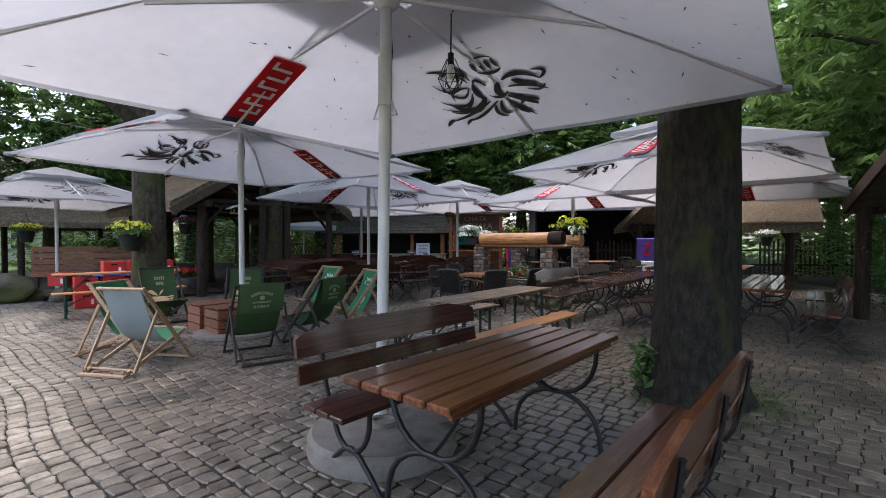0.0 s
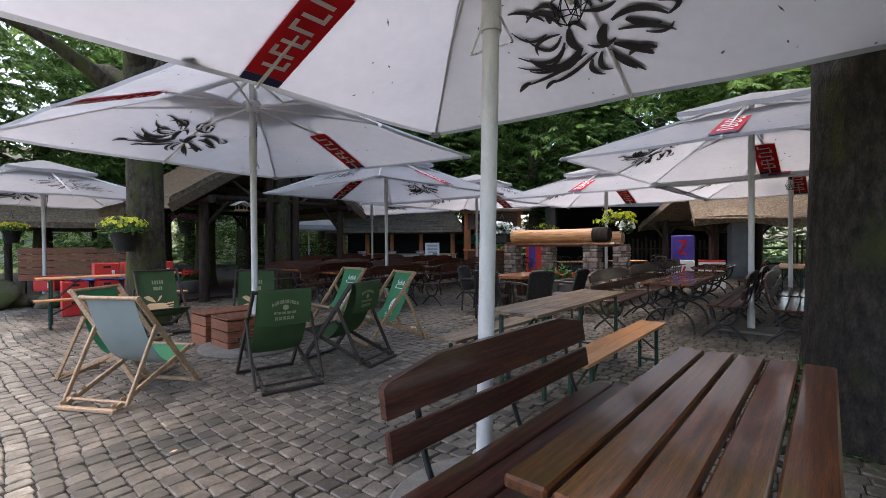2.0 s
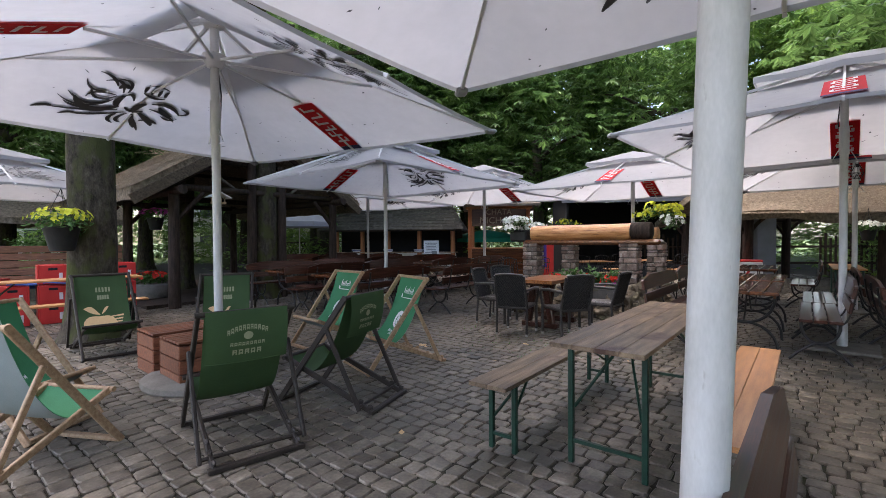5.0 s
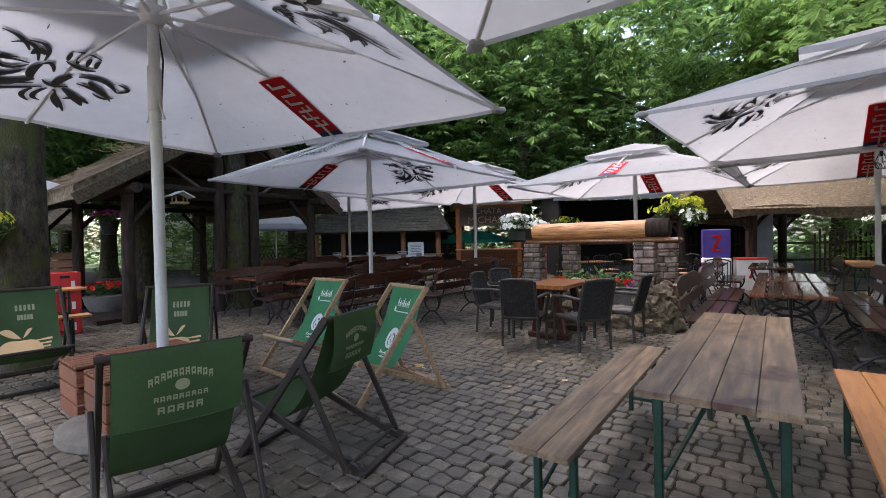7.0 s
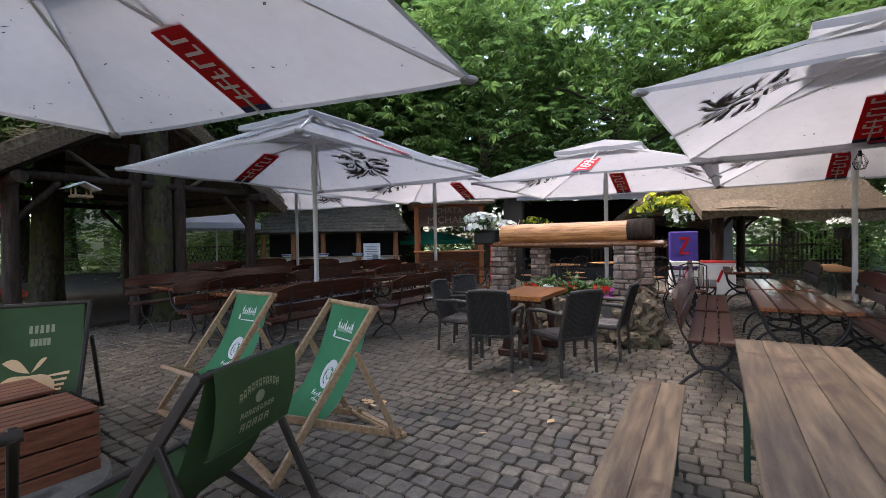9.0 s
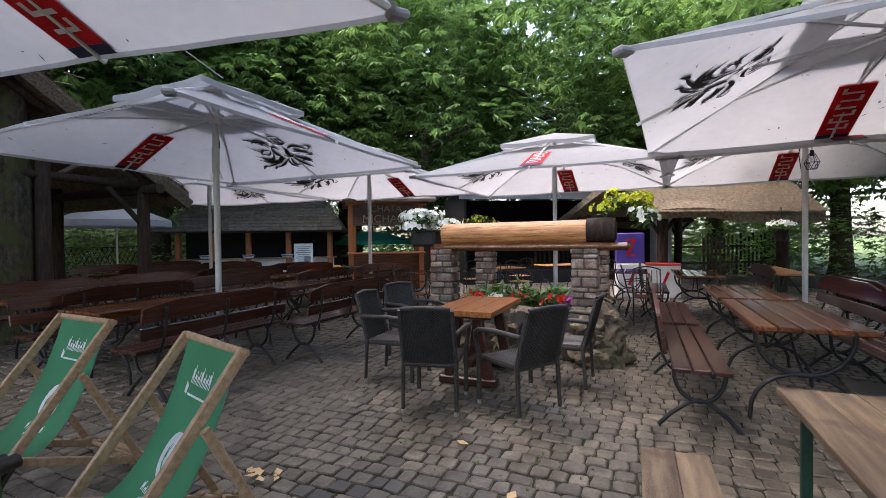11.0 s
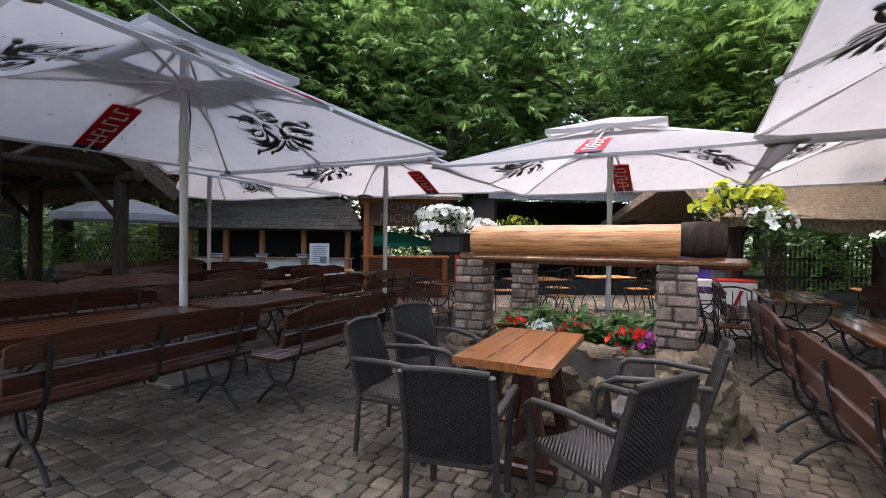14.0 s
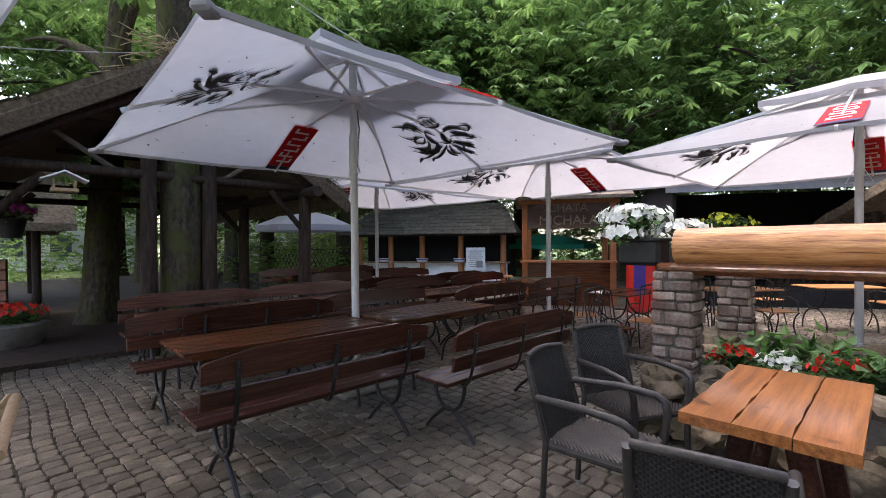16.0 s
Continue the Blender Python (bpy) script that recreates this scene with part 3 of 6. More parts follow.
def garden_bench(length, m, wood=M_VARN_RED, label="brown varnished bench with a bowed backrest and black iron legs", three=True):
    """Backrest at -y; people would face +y."""
    u = thing("garden_bench", label, "bench", m, group="iron-legged garden benches")
    for i in range(3):
        part("seat_plank", plank(Mesh(), -length / 2, length / 2, 0.02 + (i - 1) * 0.125, 0.485, 0.115, 0.032), wood, u)
    lean = lambda z: -0.19 - (z - 0.46) * 0.16
    g = Mesh()
    outline = [(-1, 0.735), (-1, 0.845), (-0.97, 0.862), (-0.62, 0.915), (0.62, 0.915), (0.97, 0.862), (1, 0.845), (1, 0.735)]
    for a, b in zip(outline[1:-2], outline[2:-1]):
        xa, xb = a[0] * length / 2, b[0] * length / 2
        ring = [(xa, 0.735), (xb, 0.735), (xb, b[1]), (xa, a[1])]
        v = [(x, lean(z) + off, z) for off in (0.015, -0.015) for x, z in ring]
        faces = [(3, 2, 1, 0), (4, 5, 6, 7), (0, 1, 5, 4), (2, 3, 7, 6)]
        if a is outline[1]:
            faces.append((0, 4, 7, 3))
        if b is outline[-2]:
            faces.append((1, 2, 6, 5))
        g.add(v, faces)
    part("top_back_board", g, wood, u)
    part("lower_back_board", Mesh().box((0, lean(0.635), 0.635), (length, 0.028, 0.115), Matrix.Rotation(0.16, 3, "X"), 0.006), wood, u)
    xs = (-length / 2 + 0.2, 0, length / 2 - 0.2) if three else (-length / 2 + 0.2, length / 2 - 0.2)
    for x in xs:
        if x:
            lower = [Vector((x, -0.25, 0.0)), Vector((x, -0.17, 0.09)), Vector((x, -0.05, 0.19)), Vector((x, 0.02, 0.215)), Vector((x, 0.09, 0.19)), Vector((x, 0.21, 0.09)), Vector((x, 0.29, 0.0))]
            part("leg", Mesh().tube([p + Vector((0, 0.02, 0)) for p in halfloop(x, 0.17, 0.455, 0.2)], 0.016, 8).tube(lower, 0.016, 8), M_IRON, u, "bowed black iron leg", smooth=50)
        part("back_strap", Mesh().tube(arc((x, -0.1, 0.45), (x, -0.205, 0.49), (x, lean(0.85) - 0.026, 0.85)), 0.017, 8, squash=0.6), M_IRON, u, smooth=50)
        for z in (0.61, 0.66, 0.77, 0.82):
            part("bolt", Mesh().blob((x, lean(z) - 0.037, z), (0.01, 0.008, 0.01), random.Random(1), 0, 1), M_IRON, u)
    return u


def garden_bench_at(x, y, rz, length=1.75, **k):
    return garden_bench(length, pose(x, y, 0, 0, 0, rz), **k)


garden_table(1.86, 0.70, pose(1.02, 3.50, 0, 0, 0, 57))
garden_bench_at(0.47, 3.87, 237, 1.72)
garden_bench_at(1.60, 2.72, 57, 1.70, wood=M_VARN)
# the rows to the west
garden_table(1.75, 0.70, pose(-2.88, 11.52, 0, 0, 0, ROW), M_VARN, "brown varnished plank table, wet and shining, on black iron legs")
garden_table(1.60, 0.70, pose(-1.93, 13.05, 0, 0, 0, ROW), M_VARN)
for x, y, rz, n in ((-2.18, 10.91, 58, 1.70), (-0.98, 11.95, 58, 1.62), (-3.6, 11.78, 238, 1.68), (-2.6, 13.5, 238, 1.68), (-5.05, 12.95, 238, 1.7), (-4.15, 14.4, 238, 1.7)):
    garden_bench_at(x, y, rz, n)
garden_table(1.75, 0.70, pose(-4.35, 12.6, 0, 0, 0, ROW))
garden_table(1.75, 0.70, pose(-3.4, 14.15, 0, 0, 0, ROW))
garden_bench_at(-3.7, 12.3, 58, 1.6)
# far rows before the bar
for k in range(3):
    for j in range(2):
        x0, y0 = -1.3 - 2.1 * k + 0.95 * j, 15.3 + 1.3 * k + 1.55 * j
        garden_table(1.7, 0.70, pose(x0 - 0.9, y0, 0, 0, 0, ROW))
        garden_bench_at(x0 - 0.3, y0 - 0.4, 58, 1.65)
        garden_bench_at(x0 - 1.5, y0 + 0.4, 238, 1.65)
# the rows to the east
garden_bench_at(2.23, 9.50, 238, 1.78)
garden_bench_at(3.22, 11.1, 238, 1.7)
garden_table(1.60, 0.72, pose(2.98, 9.30, 0, 0, 0, ROW))
garden_table(1.50, 0.72, pose(3.86, 10.72, 0, 0, 0, ROW))
garden_bench_at(3.64, 8.98, 58, 1.7)
garden_bench_at(4.55, 10.4, 58, 1.6)
garden_bench_at(4.25, 8.62, 238, 1.7)
garden_table(1.7, 0.72, pose(4.95, 8.3, 0, 0, 0, ROW))
garden_table(1.7, 0.72, pose(5.85, 9.75, 0, 0, 0, ROW))
garden_bench_at(5.45, 7.75, 58, 1.7)
garden_bench_at(6.45, 9.4, 58, 1.7)
garden_bench_at(5.2, 10.2, 238, 1.6)
garden_table(1.7, 0.72, pose(5.3, 13.4, 0, 0, 0, ROW))
garden_bench_at(4.7, 13.7, 238, 1.6)
garden_bench_at(5.95, 13.0, 58, 1.6)


# ---------- folding beer sets ----------
def beer_table(m, length=2.2, width=0.5, height=0.77, wood=M_GREYWOOD, bench=False, label="weathered plank beer table on green folding steel legs"):
    u = thing("beer_bench" if bench else "beer_table", label, "bench" if bench else "table", m, group="folding beer sets")
    n = 2 if bench else 4
    pw = width / n
    for i in range(n):
        part("plank", plank(Mesh(), -length / 2, length / 2, (i - (n - 1) / 2) * pw, height, pw - 0.002, 0.027, 0.0025), wood, u)
    for s in (-1, 1):
        x = s * (length / 2 - 0.2)
        hw = width / 2 - 0.05
        for q in (-1, 1):
            part("leg", Mesh().bar((x, q * hw, 0), (x, q * hw, height - 0.03), 0.034, 0.034, 0.005), M_GREENSTEEL, u)
        part("cross_bar", Mesh().bar((x, -hw, 0.14 if not bench else 0.1), (x, hw, 0.14 if not bench else 0.1), 0.022, 0.022), M_GREENSTEEL, u)
        part("head_bar", Mesh().bar((x, -hw, height - 0.045), (x, hw, height - 0.045), 0.03, 0.03), M_GREENSTEEL, u)
        part("brace", Mesh().bar((x, -hw + 0.02, height * 0.45), (x - s * 0.42, 0.0, height - 0.035), 0.014, 0.014), M_GREENSTEEL, u)
        part("brace", Mesh().bar((x, hw - 0.02, height * 0.45), (x - s * 0.42, 0.0, height - 0.035), 0.014, 0.014), M_GREENSTEEL, u)
    return u


beer_table(pose(0.87, 6.53, 0, 0, 0, 58), width=0.53)
beer_table(pose(0.26, 6.76, 0, 0, 0, 59), 2.2, 0.27, 0.48, bench=True, label="weathered two-plank beer bench on green folding steel legs")
beer_table(pose(1.30, 6.05, 0, 0, 0, 58), 2.2, 0.27, 0.48, M_ORANGE, True, "orange varnished beer bench on green folding steel legs")
beer_table(pose(-7.1, 9.35, 0, 0, 0, 52), 2.2, 0.5, 0.8, M_ORANGE, label="light varnished beer table on green steel legs")
beer_table(pose(-6.55, 8.85, 0, 0, 0, 52), 2.2, 0.27, 0.48, M_ORANGE, True, "light varnished beer bench on green steel legs")
beer_table(pose(7.0, 13.4, 0, 0, 0, 58), 2.2, 0.5, 0.77, M_ORANGE, label="orange varnished beer table on green steel legs")


# ---------- deckchairs ----------
def deckchair(m, frame_wood, cloth, back, kind, label):
    """Faces +y. Crossed frames, a prop with notched rails, and a hanging canvas."""
    u = thing("deckchair", label, "deckchair", m, group="deckchairs")
    hw = 0.29
    for s in (-1, 1):
        part("back_rail", Mesh().bar((s * hw, 0.47, 0.0), (s * hw, -0.22, 0.92), 0.026, 0.048, 0.005), frame_wood, u)
        part("seat_rail", Mesh().bar((s * (hw - 0.035), -0.44, 0.012), (s * (hw - 0.035), 0.42, 0.37), 0.026, 0.045, 0.005), frame_wood, u)
        part("prop", Mesh().bar((s * (hw + 0.03), -0.05, 0.66), (s * (hw + 0.03), -0.36, 0.035), 0.024, 0.038, 0.005), frame_wood, u)
        for i in range(3):
            part("notch", Mesh().blob((s * (hw - 0.035), -0.42 + 0.09 * i, 0.055 + 0.033 * i), (0.014, 0.03, 0.02), random.Random(3), 0, 1), frame_wood, u, smooth=50)
    part("top_bar", Mesh().tube([(-hw - 0.02, -0.22, 0.91), (hw + 0.02, -0.22, 0.91)], 0.018, 8), frame_wood, u, smooth=50)
    part("front_bar", Mesh().tube([(-hw, 0.42, 0.37), (hw, 0.42, 0.37)], 0.018, 8), frame_wood, u, smooth=50)
    part("foot_bar", Mesh().bar((-hw, -0.44, 0.018), (hw, -0.44, 0.018), 0.045, 0.03, 0.005), frame_wood, u)
    part("foot_bar", Mesh().bar((-hw, 0.45, 0.018), (hw, 0.45, 0.018), 0.045, 0.03, 0.005), frame_wood, u)
    part("prop_bar", Mesh().tube([(-hw - 0.03, -0.345, 0.06), (hw + 0.03, -0.345, 0.06)], 0.013, 6), frame_wood, u, smooth=50)
    def prof(s):
        a, b, c = (1 - s) ** 2, 2 * s * (1 - s), s * s
        return Vector((0, -0.22 * a + 0.05 * b + 0.42 * c, 0.93 * a - 0.02 * b + 0.385 * c))
    w = 0.255
    def at(x, s, off):
        p, q = prof(s), prof(min(1, s + 0.02)) - prof(max(0, s - 0.02))
        nrm = Vector((0, -q.z, q.y)).normalized() * -1
        if nrm.z < 0:
            nrm = -nrm
        return Vector((x, p.y, p.z - 0.012 * (1 - (x / w) ** 2))) + nrm * off
    n = 22
    g = Mesh().sheet([[at(-w + 2 * w * j / 8, i / n, 0.002) for j in range(9)] for i in range(n + 1)])
    sling = part("canvas", g, cloth, u, "hanging canvas seat", smooth=60)
    g = Mesh().sheet([[at(-w + 2 * w * j / 8, i / n, -0.002) for j in range(9)] for i in range(n + 1)])
    part("canvas_back", g, back, u, smooth=60)
    if kind == "apple":
        def blot(c, rx, rs, n=28, notch=0.0):
            ring = [(c[0] + rx * math.cos(2 * math.pi * k / n), c[1] + rs * math.sin(2 * math.pi * k / n) + notch * max(0, -math.sin(2 * math.pi * k / n)) ** 8) for k in range(n)]
            return Mesh().add([at(x, q, 0.006) for x, q in ring] + [at(c[0], c[1] + notch * 0.5, 0.006)], [(k, (k + 1) % n, n) for k in range(n)])
        part("round_print", blot((0.05, 0.46), 0.165, 0.14, notch=0.03), M_PEACH, sling)
        lf = Mesh()
        for x0, x1, s0, s1, bulge in ((0.04, 0.2, 0.335, 0.265, 0.05), (0.03, -0.05, 0.33, 0.25, 0.03)):
            top = [at(x0 + (x1 - x0) * k / 6, s0 + (s1 - s0) * k / 6 - bulge * math.sin(math.pi * k / 6), 0.006) for k in range(7)]
            low = [at(x0 + (x1 - x0) * k / 6, s0 + (s1 - s0) * k / 6 + 0.3 * bulge * math.sin(math.pi * k / 6), 0.006) for k in range(7)]
            lf.sheet([top, low])
        for i in range(6):
            lf.sheet([[at(-0.19 + 0.012 * i, 0.35 + 0.042 * i, 0.007), at(-0.04, 0.362 + 0.04 * i, 0.007)], [at(-0.19 + 0.012 * i, 0.372 + 0.042 * i, 0.007), at(-0.04, 0.372 + 0.04 * i, 0.007)]])
        part("leaf_print", lf, M_PEACH, sling)
        b = Mesh()
        for s0, x0 in ((0.09, 0.08), (0.15, 0.06)):
            for i in range(5):
                xa = -x0 + 2 * x0 * i / 5
                b.sheet([[at(xa, s0, 0.006), at(xa + 0.02, s0, 0.006)], [at(xa, s0 + 0.035, 0.006), at(xa + 0.02, s0 + 0.035, 0.006)]])
        tagged(part("printed_text", b, M_CREAM, sling), kind="stuff")
    else:
        b = Mesh()
        for s0, hgt, x0, n2 in ((0.075, 0.034, 0.1, 7), (0.43, 0.03, 0.095, 7), (0.475, 0.024, 0.06, 5)):
            for i in range(n2):
                xa, wd = -x0 + 2 * x0 * i / n2, 2 * x0 / n2 * 0.7
                lift = 0.012 * (i % 3 == 0)
                for ya, yb, za, zb in ((0, 0.3, 0, 1), (0.7, 1, 0.3, 1), (0.3, 0.7, 0.35, 0.6)):
                    b.sheet([[at(xa + wd * ya, s0 - lift + hgt * za, 0.006), at(xa + wd * yb, s0 - lift + hgt * za, 0.006)], [at(xa + wd * ya, s0 + hgt * zb, 0.006), at(xa + wd * yb, s0 + hgt * zb, 0.006)]])
        b.sheet([[at(-0.11, 0.135, 0.006), at(0.09, 0.135, 0.006)], [at(-0.11, 0.141, 0.006), at(0.09, 0.141, 0.006)]])
        b.sheet([[at(0.1, 0.118, 0.006), at(0.125, 0.108, 0.006)], [at(0.1, 0.141, 0.006), at(0.125, 0.138, 0.006)]])
        tagged(part("printed_text", b, M_WHITEPRINT, sling), kind="stuff")
        ball = Mesh()
        ring = [(0.09 * math.cos(2 * math.pi * k / 24), 0.315 + 0.082 * math.sin(2 * math.pi * k / 24)) for k in range(24)]
        ball.add([at(x, q, 0.006) for x, q in ring] + [at(0, 0.315, 0.006)], [(k, (k + 1) % 24, 24) for k in range(24)])
        part("round_print", ball, M_WHITEPRINT, sling)
        lines = Mesh()
        for k in range(5):
            pts = [(0.055 * math.cos(a + k * 1.3) * (0.35 + 0.15 * k), 0.315 + 0.055 * math.sin(a + k * 1.3) * (0.35 + 0.15 * k)) for a in (0, 0.5, 1.0, 1.5, 2.0, 2.5)]
            lines.sheet([[at(x - 0.004, q, 0.008) for x, q in pts], [at(x + 0.004, q + 0.004, 0.008) for x, q in pts]])
        part("line_print", lines, M_LIGHTGREEN, sling)
    if back is M_GREENCLOTH:
        def flap(x, v, off=0.0):
            """v: from the top bar down to the hem."""
            return Vector((x, -0.246 - 0.012 * math.sin(3.1 * v) + 0.05 * v * v + 0.006 * math.sin(9 * x + 2 * v) * v - off, 0.925 - 0.34 * v - 0.012 * (1 - (x / w) ** 2) * v))
        fl = part("flap", Mesh().sheet([[flap(-w + 2 * w * j / 10, i / 8) for j in range(11)] for i in range(9)]), back, sling, "loose hanging end of the canvas", smooth=60)
        part("hem", Mesh().tube([flap(-w + 2 * w * j / 10, 1.0) for j in range(11)], 0.004, 5), back, sling)
        b = Mesh()
        for v0, x0, hgt, n2, arch in ((0.27, 0.13, 0.1, 11, 0.1), (0.6, 0.11, 0.07, 9, 0.0), (0.74, 0.095, 0.1, 5, 0.0)):
            for i in range(n2):
                xa, wd = -x0 + 2 * x0 * i / n2, 2 * x0 / n2 * 0.72
                dip = arch * ((i - n2 / 2 + 0.5) / n2 * 2) ** 2
                for ya, yb, za, zb in ((0, 0.28, 0, 1), (0.72, 1, 0, 1), (0.28, 0.72, 0, 0.25), (0.28, 0.72, 0.4 + 0.2 * (i % 2), 0.65 + 0.2 * (i % 2))):
                    b.sheet([[flap(xa + wd * ya, v0 + dip + hgt * za, 0.003), flap(xa + wd * yb, v0 + dip + hgt * za, 0.003)], [flap(xa + wd * ya, v0 + dip + hgt * zb, 0.003), flap(xa + wd * yb, v0 + dip + hgt * zb, 0.003)]])
        tagged(part("faded_text", b, M_CREAM, sling), kind="stuff")
        disc = Mesh().add([flap(0.03 * math.cos(math.pi * k / 8), 0.48 + 0.075 * math.sin(math.pi * k / 8), 0.003) for k in range(16)], [tuple(range(16))])
        part("faded_roundel", disc, M_CREAM, sling)
    return u


DARK = "dark green canvas deckchair with a peach fruit print and black frame"
LIGHT = "bright green canvas deckchair with white print and beech frame"
BIG = Matrix.Scale(1.04, 4)
deckchair(pose(-3.15, 5.42, 0, 0, 0, -4), M_BEECH, M_LIGHTGREEN, M_PALECLOTH, "dog", LIGHT)
deckchair(pose(-3.85, 5.98, 0, 0, 0, -88), M_BEECH, M_LIGHTGREEN, M_PALECLOTH, "dog", LIGHT)
deckchair(pose(-5.17, 8.2, 0, 0, 0, 234) @ BIG, M_DARKFRAME, M_GREENCLOTH, M_GREENCLOTH, "apple", DARK)
deckchair(pose(-2.03, 6.0, 0, 0, 0, 45), M_DARKFRAME, M_GREENCLOTH, M_GREENCLOTH, "apple", DARK)
deckchair(pose(-1.57, 6.86, 0, 0, 0, 74), M_DARKFRAME, M_GREENCLOTH, M_GREENCLOTH, "apple", DARK)
deckchair(pose(-2.39, 8.86, 0, 0, 0, 144) @ BIG, M_BEECH, M_LIGHTGREEN, M_PALECLOTH, "dog", LIGHT)
deckchair(pose(-1.37, 8.0, 0, 0, 0, 131) @ BIG, M_BEECH, M_LIGHTGREEN, M_PALECLOTH, "dog", LIGHT)
deckchair(pose(-3.60, 8.30, 0, 0, 0, 207) @ BIG, M_DARKFRAME, M_GREENCLOTH, M_GREENCLOTH, "apple", DARK)


# ---------- crates round the umbrella pole ----------
def crate(m, l=0.92, w=0.52, h=0.42):
    u = thing("wooden_crate", "reddish slatted wooden crate used as a low table", "crate", m, group="crates")
    for s in (-1, 1):
        for i in range(3):
            part("side_board", Mesh().box((0, s * (w / 2 - 0.011), 0.075 + 0.135 * i), (l, 0.022, 0.122), None, 0.004), M_CRATE, u)
            part("end_board", Mesh().box((s * (l / 2 - 0.011), 0, 0.075 + 0.135 * i), (0.022, w - 0.046, 0.122), None, 0.004), M_CRATE, u)
    for i in range(6):
        part("top_slat", Mesh().box((0, (i - 2.5) * w / 6, h + 0.013), (l, w / 6 - 0.012, 0.022), None, 0.004), M_CRATE, u)
    return u


for x, y in ((-3.62, 7.70), (-3.08, 7.36)):
    crate(pose(x, y, 0, 0, 0, 56))


# ---------- wicker chairs and the plank table by the planter ----------
def weave(mesh, at, nu, nv, r=0.006):
    """Strands over and under: wavy strips across a patch at(u, v, off)."""
    for i in range(nv):
        v0, v1 = i / nv, (i + 0.86) / nv
        line0, line1 = [], []
        for j in range(nu + 1):
            o = r * (1 if (i + j) % 2 else -0.6)
            line0.append(at(j / nu, v0, o)); line1.append(at(j / nu, v1, o))
        mesh.sheet([line0, line1])
    return mesh


def wicker_chair(m):
    """Faces +y."""
    u = thing("wicker_armchair", "dark brown woven wicker armchair with rounded arms and steel feet", "armchair", m, group="wicker armchairs")
    hw = 0.222
    back = lambda a, b, o: Vector(((a - 0.5) * 2 * (hw - 0.01) * (1 - 0.05 * b), -0.23 - 0.13 * b - 0.03 * math.sin(math.pi * a) + (-o), 0.40 + 0.47 * b + 0.015 * math.sin(math.pi * a)))
    seat = lambda a, b, o: Vector(((a - 0.5) * 2 * hw, -0.23 + 0.48 * b, 0.43 + o - 0.012 * math.sin(math.pi * a)))
    tagged(part("backrest", weave(Mesh(), back, 32, 44, 0.006), M_WICKER, u, "woven backrest", smooth=30), kind="stuff")
    # black sheet behind the strands keeps the gaps of the weave dark
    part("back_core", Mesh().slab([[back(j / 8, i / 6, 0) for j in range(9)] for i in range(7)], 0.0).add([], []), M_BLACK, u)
    tagged(part("seat", weave(Mesh(), seat, 32, 40, 0.006), M_WICKER, u, "woven seat", smooth=30), kind="stuff")
    part("seat_frame", Mesh().box((0, 0.0, 0.40), (2 * hw, 0.5, 0.045), None, 0.015), M_WICKER, u)
    part("top_rail", Mesh().tube([back(j / 10, 1.0, 0) for j in range(11)], 0.017, 8), M_WICKER, u, smooth=50)
    for s in (-1, 1):
        x = s * hw
        part("back_leg", Mesh().tube([(x, -0.26, 0.035), (x, -0.235, 0.42), (x * 0.96, -0.36, 0.86)], 0.018, 8), M_WICKER, u, smooth=50)
        part("front_leg", Mesh().tube([(x, 0.25, 0.035), (x, 0.25, 0.42), (x * 1.1, 0.262, 0.56), (x * 1.16, 0.25, 0.62), (x * 1.18, 0.2, 0.652), (x * 1.14, 0.0, 0.668), (x, -0.29, 0.655)], 0.021, 10), M_WICKER, u, "leg running up into a rounded arm", smooth=50)
        for y in (-0.26, 0.25):
            part("steel_foot", Mesh().tube([(x, y, 0.0), (x, y, 0.04)], 0.017, 8), M_FOOT, u, "steel foot")
    return u


for x, y, rz in ((-0.24, 10.58, -118), (0.05, 9.78, -20), (0.72, 9.58, 24), (0.02, 11.28, 215), (1.33, 10.1, 55)):
    wicker_chair(pose(x, y, 0, 0, 0, rz))
patio = thing("plank_table", "thick honey-coloured plank table with rough edges on stout wooden legs", "table", pose(0.60, 10.51, 0, 0, 0, 58.5))
for i in range(3):
    part("plank", Mesh().slab([[(-0.56 + 1.12 * j / 8 + 0.008 * math.sin(5 * j + i), (i - 1) * 0.208 + s * (0.1 + 0.004 * math.sin(3.1 * j + i)), 0.75) for j in range(9)] for s in (1, -1)], 0.05), M_PATIO, patio)
for s in (-1, 1):
    for q in (-1, 1):
        part("trestle_post", Mesh().bar((s * 0.34, q * 0.2, 0.07), (s * 0.34, q * 0.1, 0.66), 0.1, 0.09, 0.015, up=(1, 0, 0)), M_VARN_RED, patio)
    part("trestle_foot", Mesh().box((s * 0.34, 0, 0.045), (0.11, 0.6, 0.08), None, 0.015), M_VARN_RED, patio)
    part("trestle_head", Mesh().box((s * 0.34, 0, 0.675), (0.1, 0.5, 0.045), None, 0.01), M_VARN_RED, patio)
part("stretcher", Mesh().box((0, 0, 0.2), (0.66, 0.09, 0.07), None, 0.01), M_VARN_RED, patio)

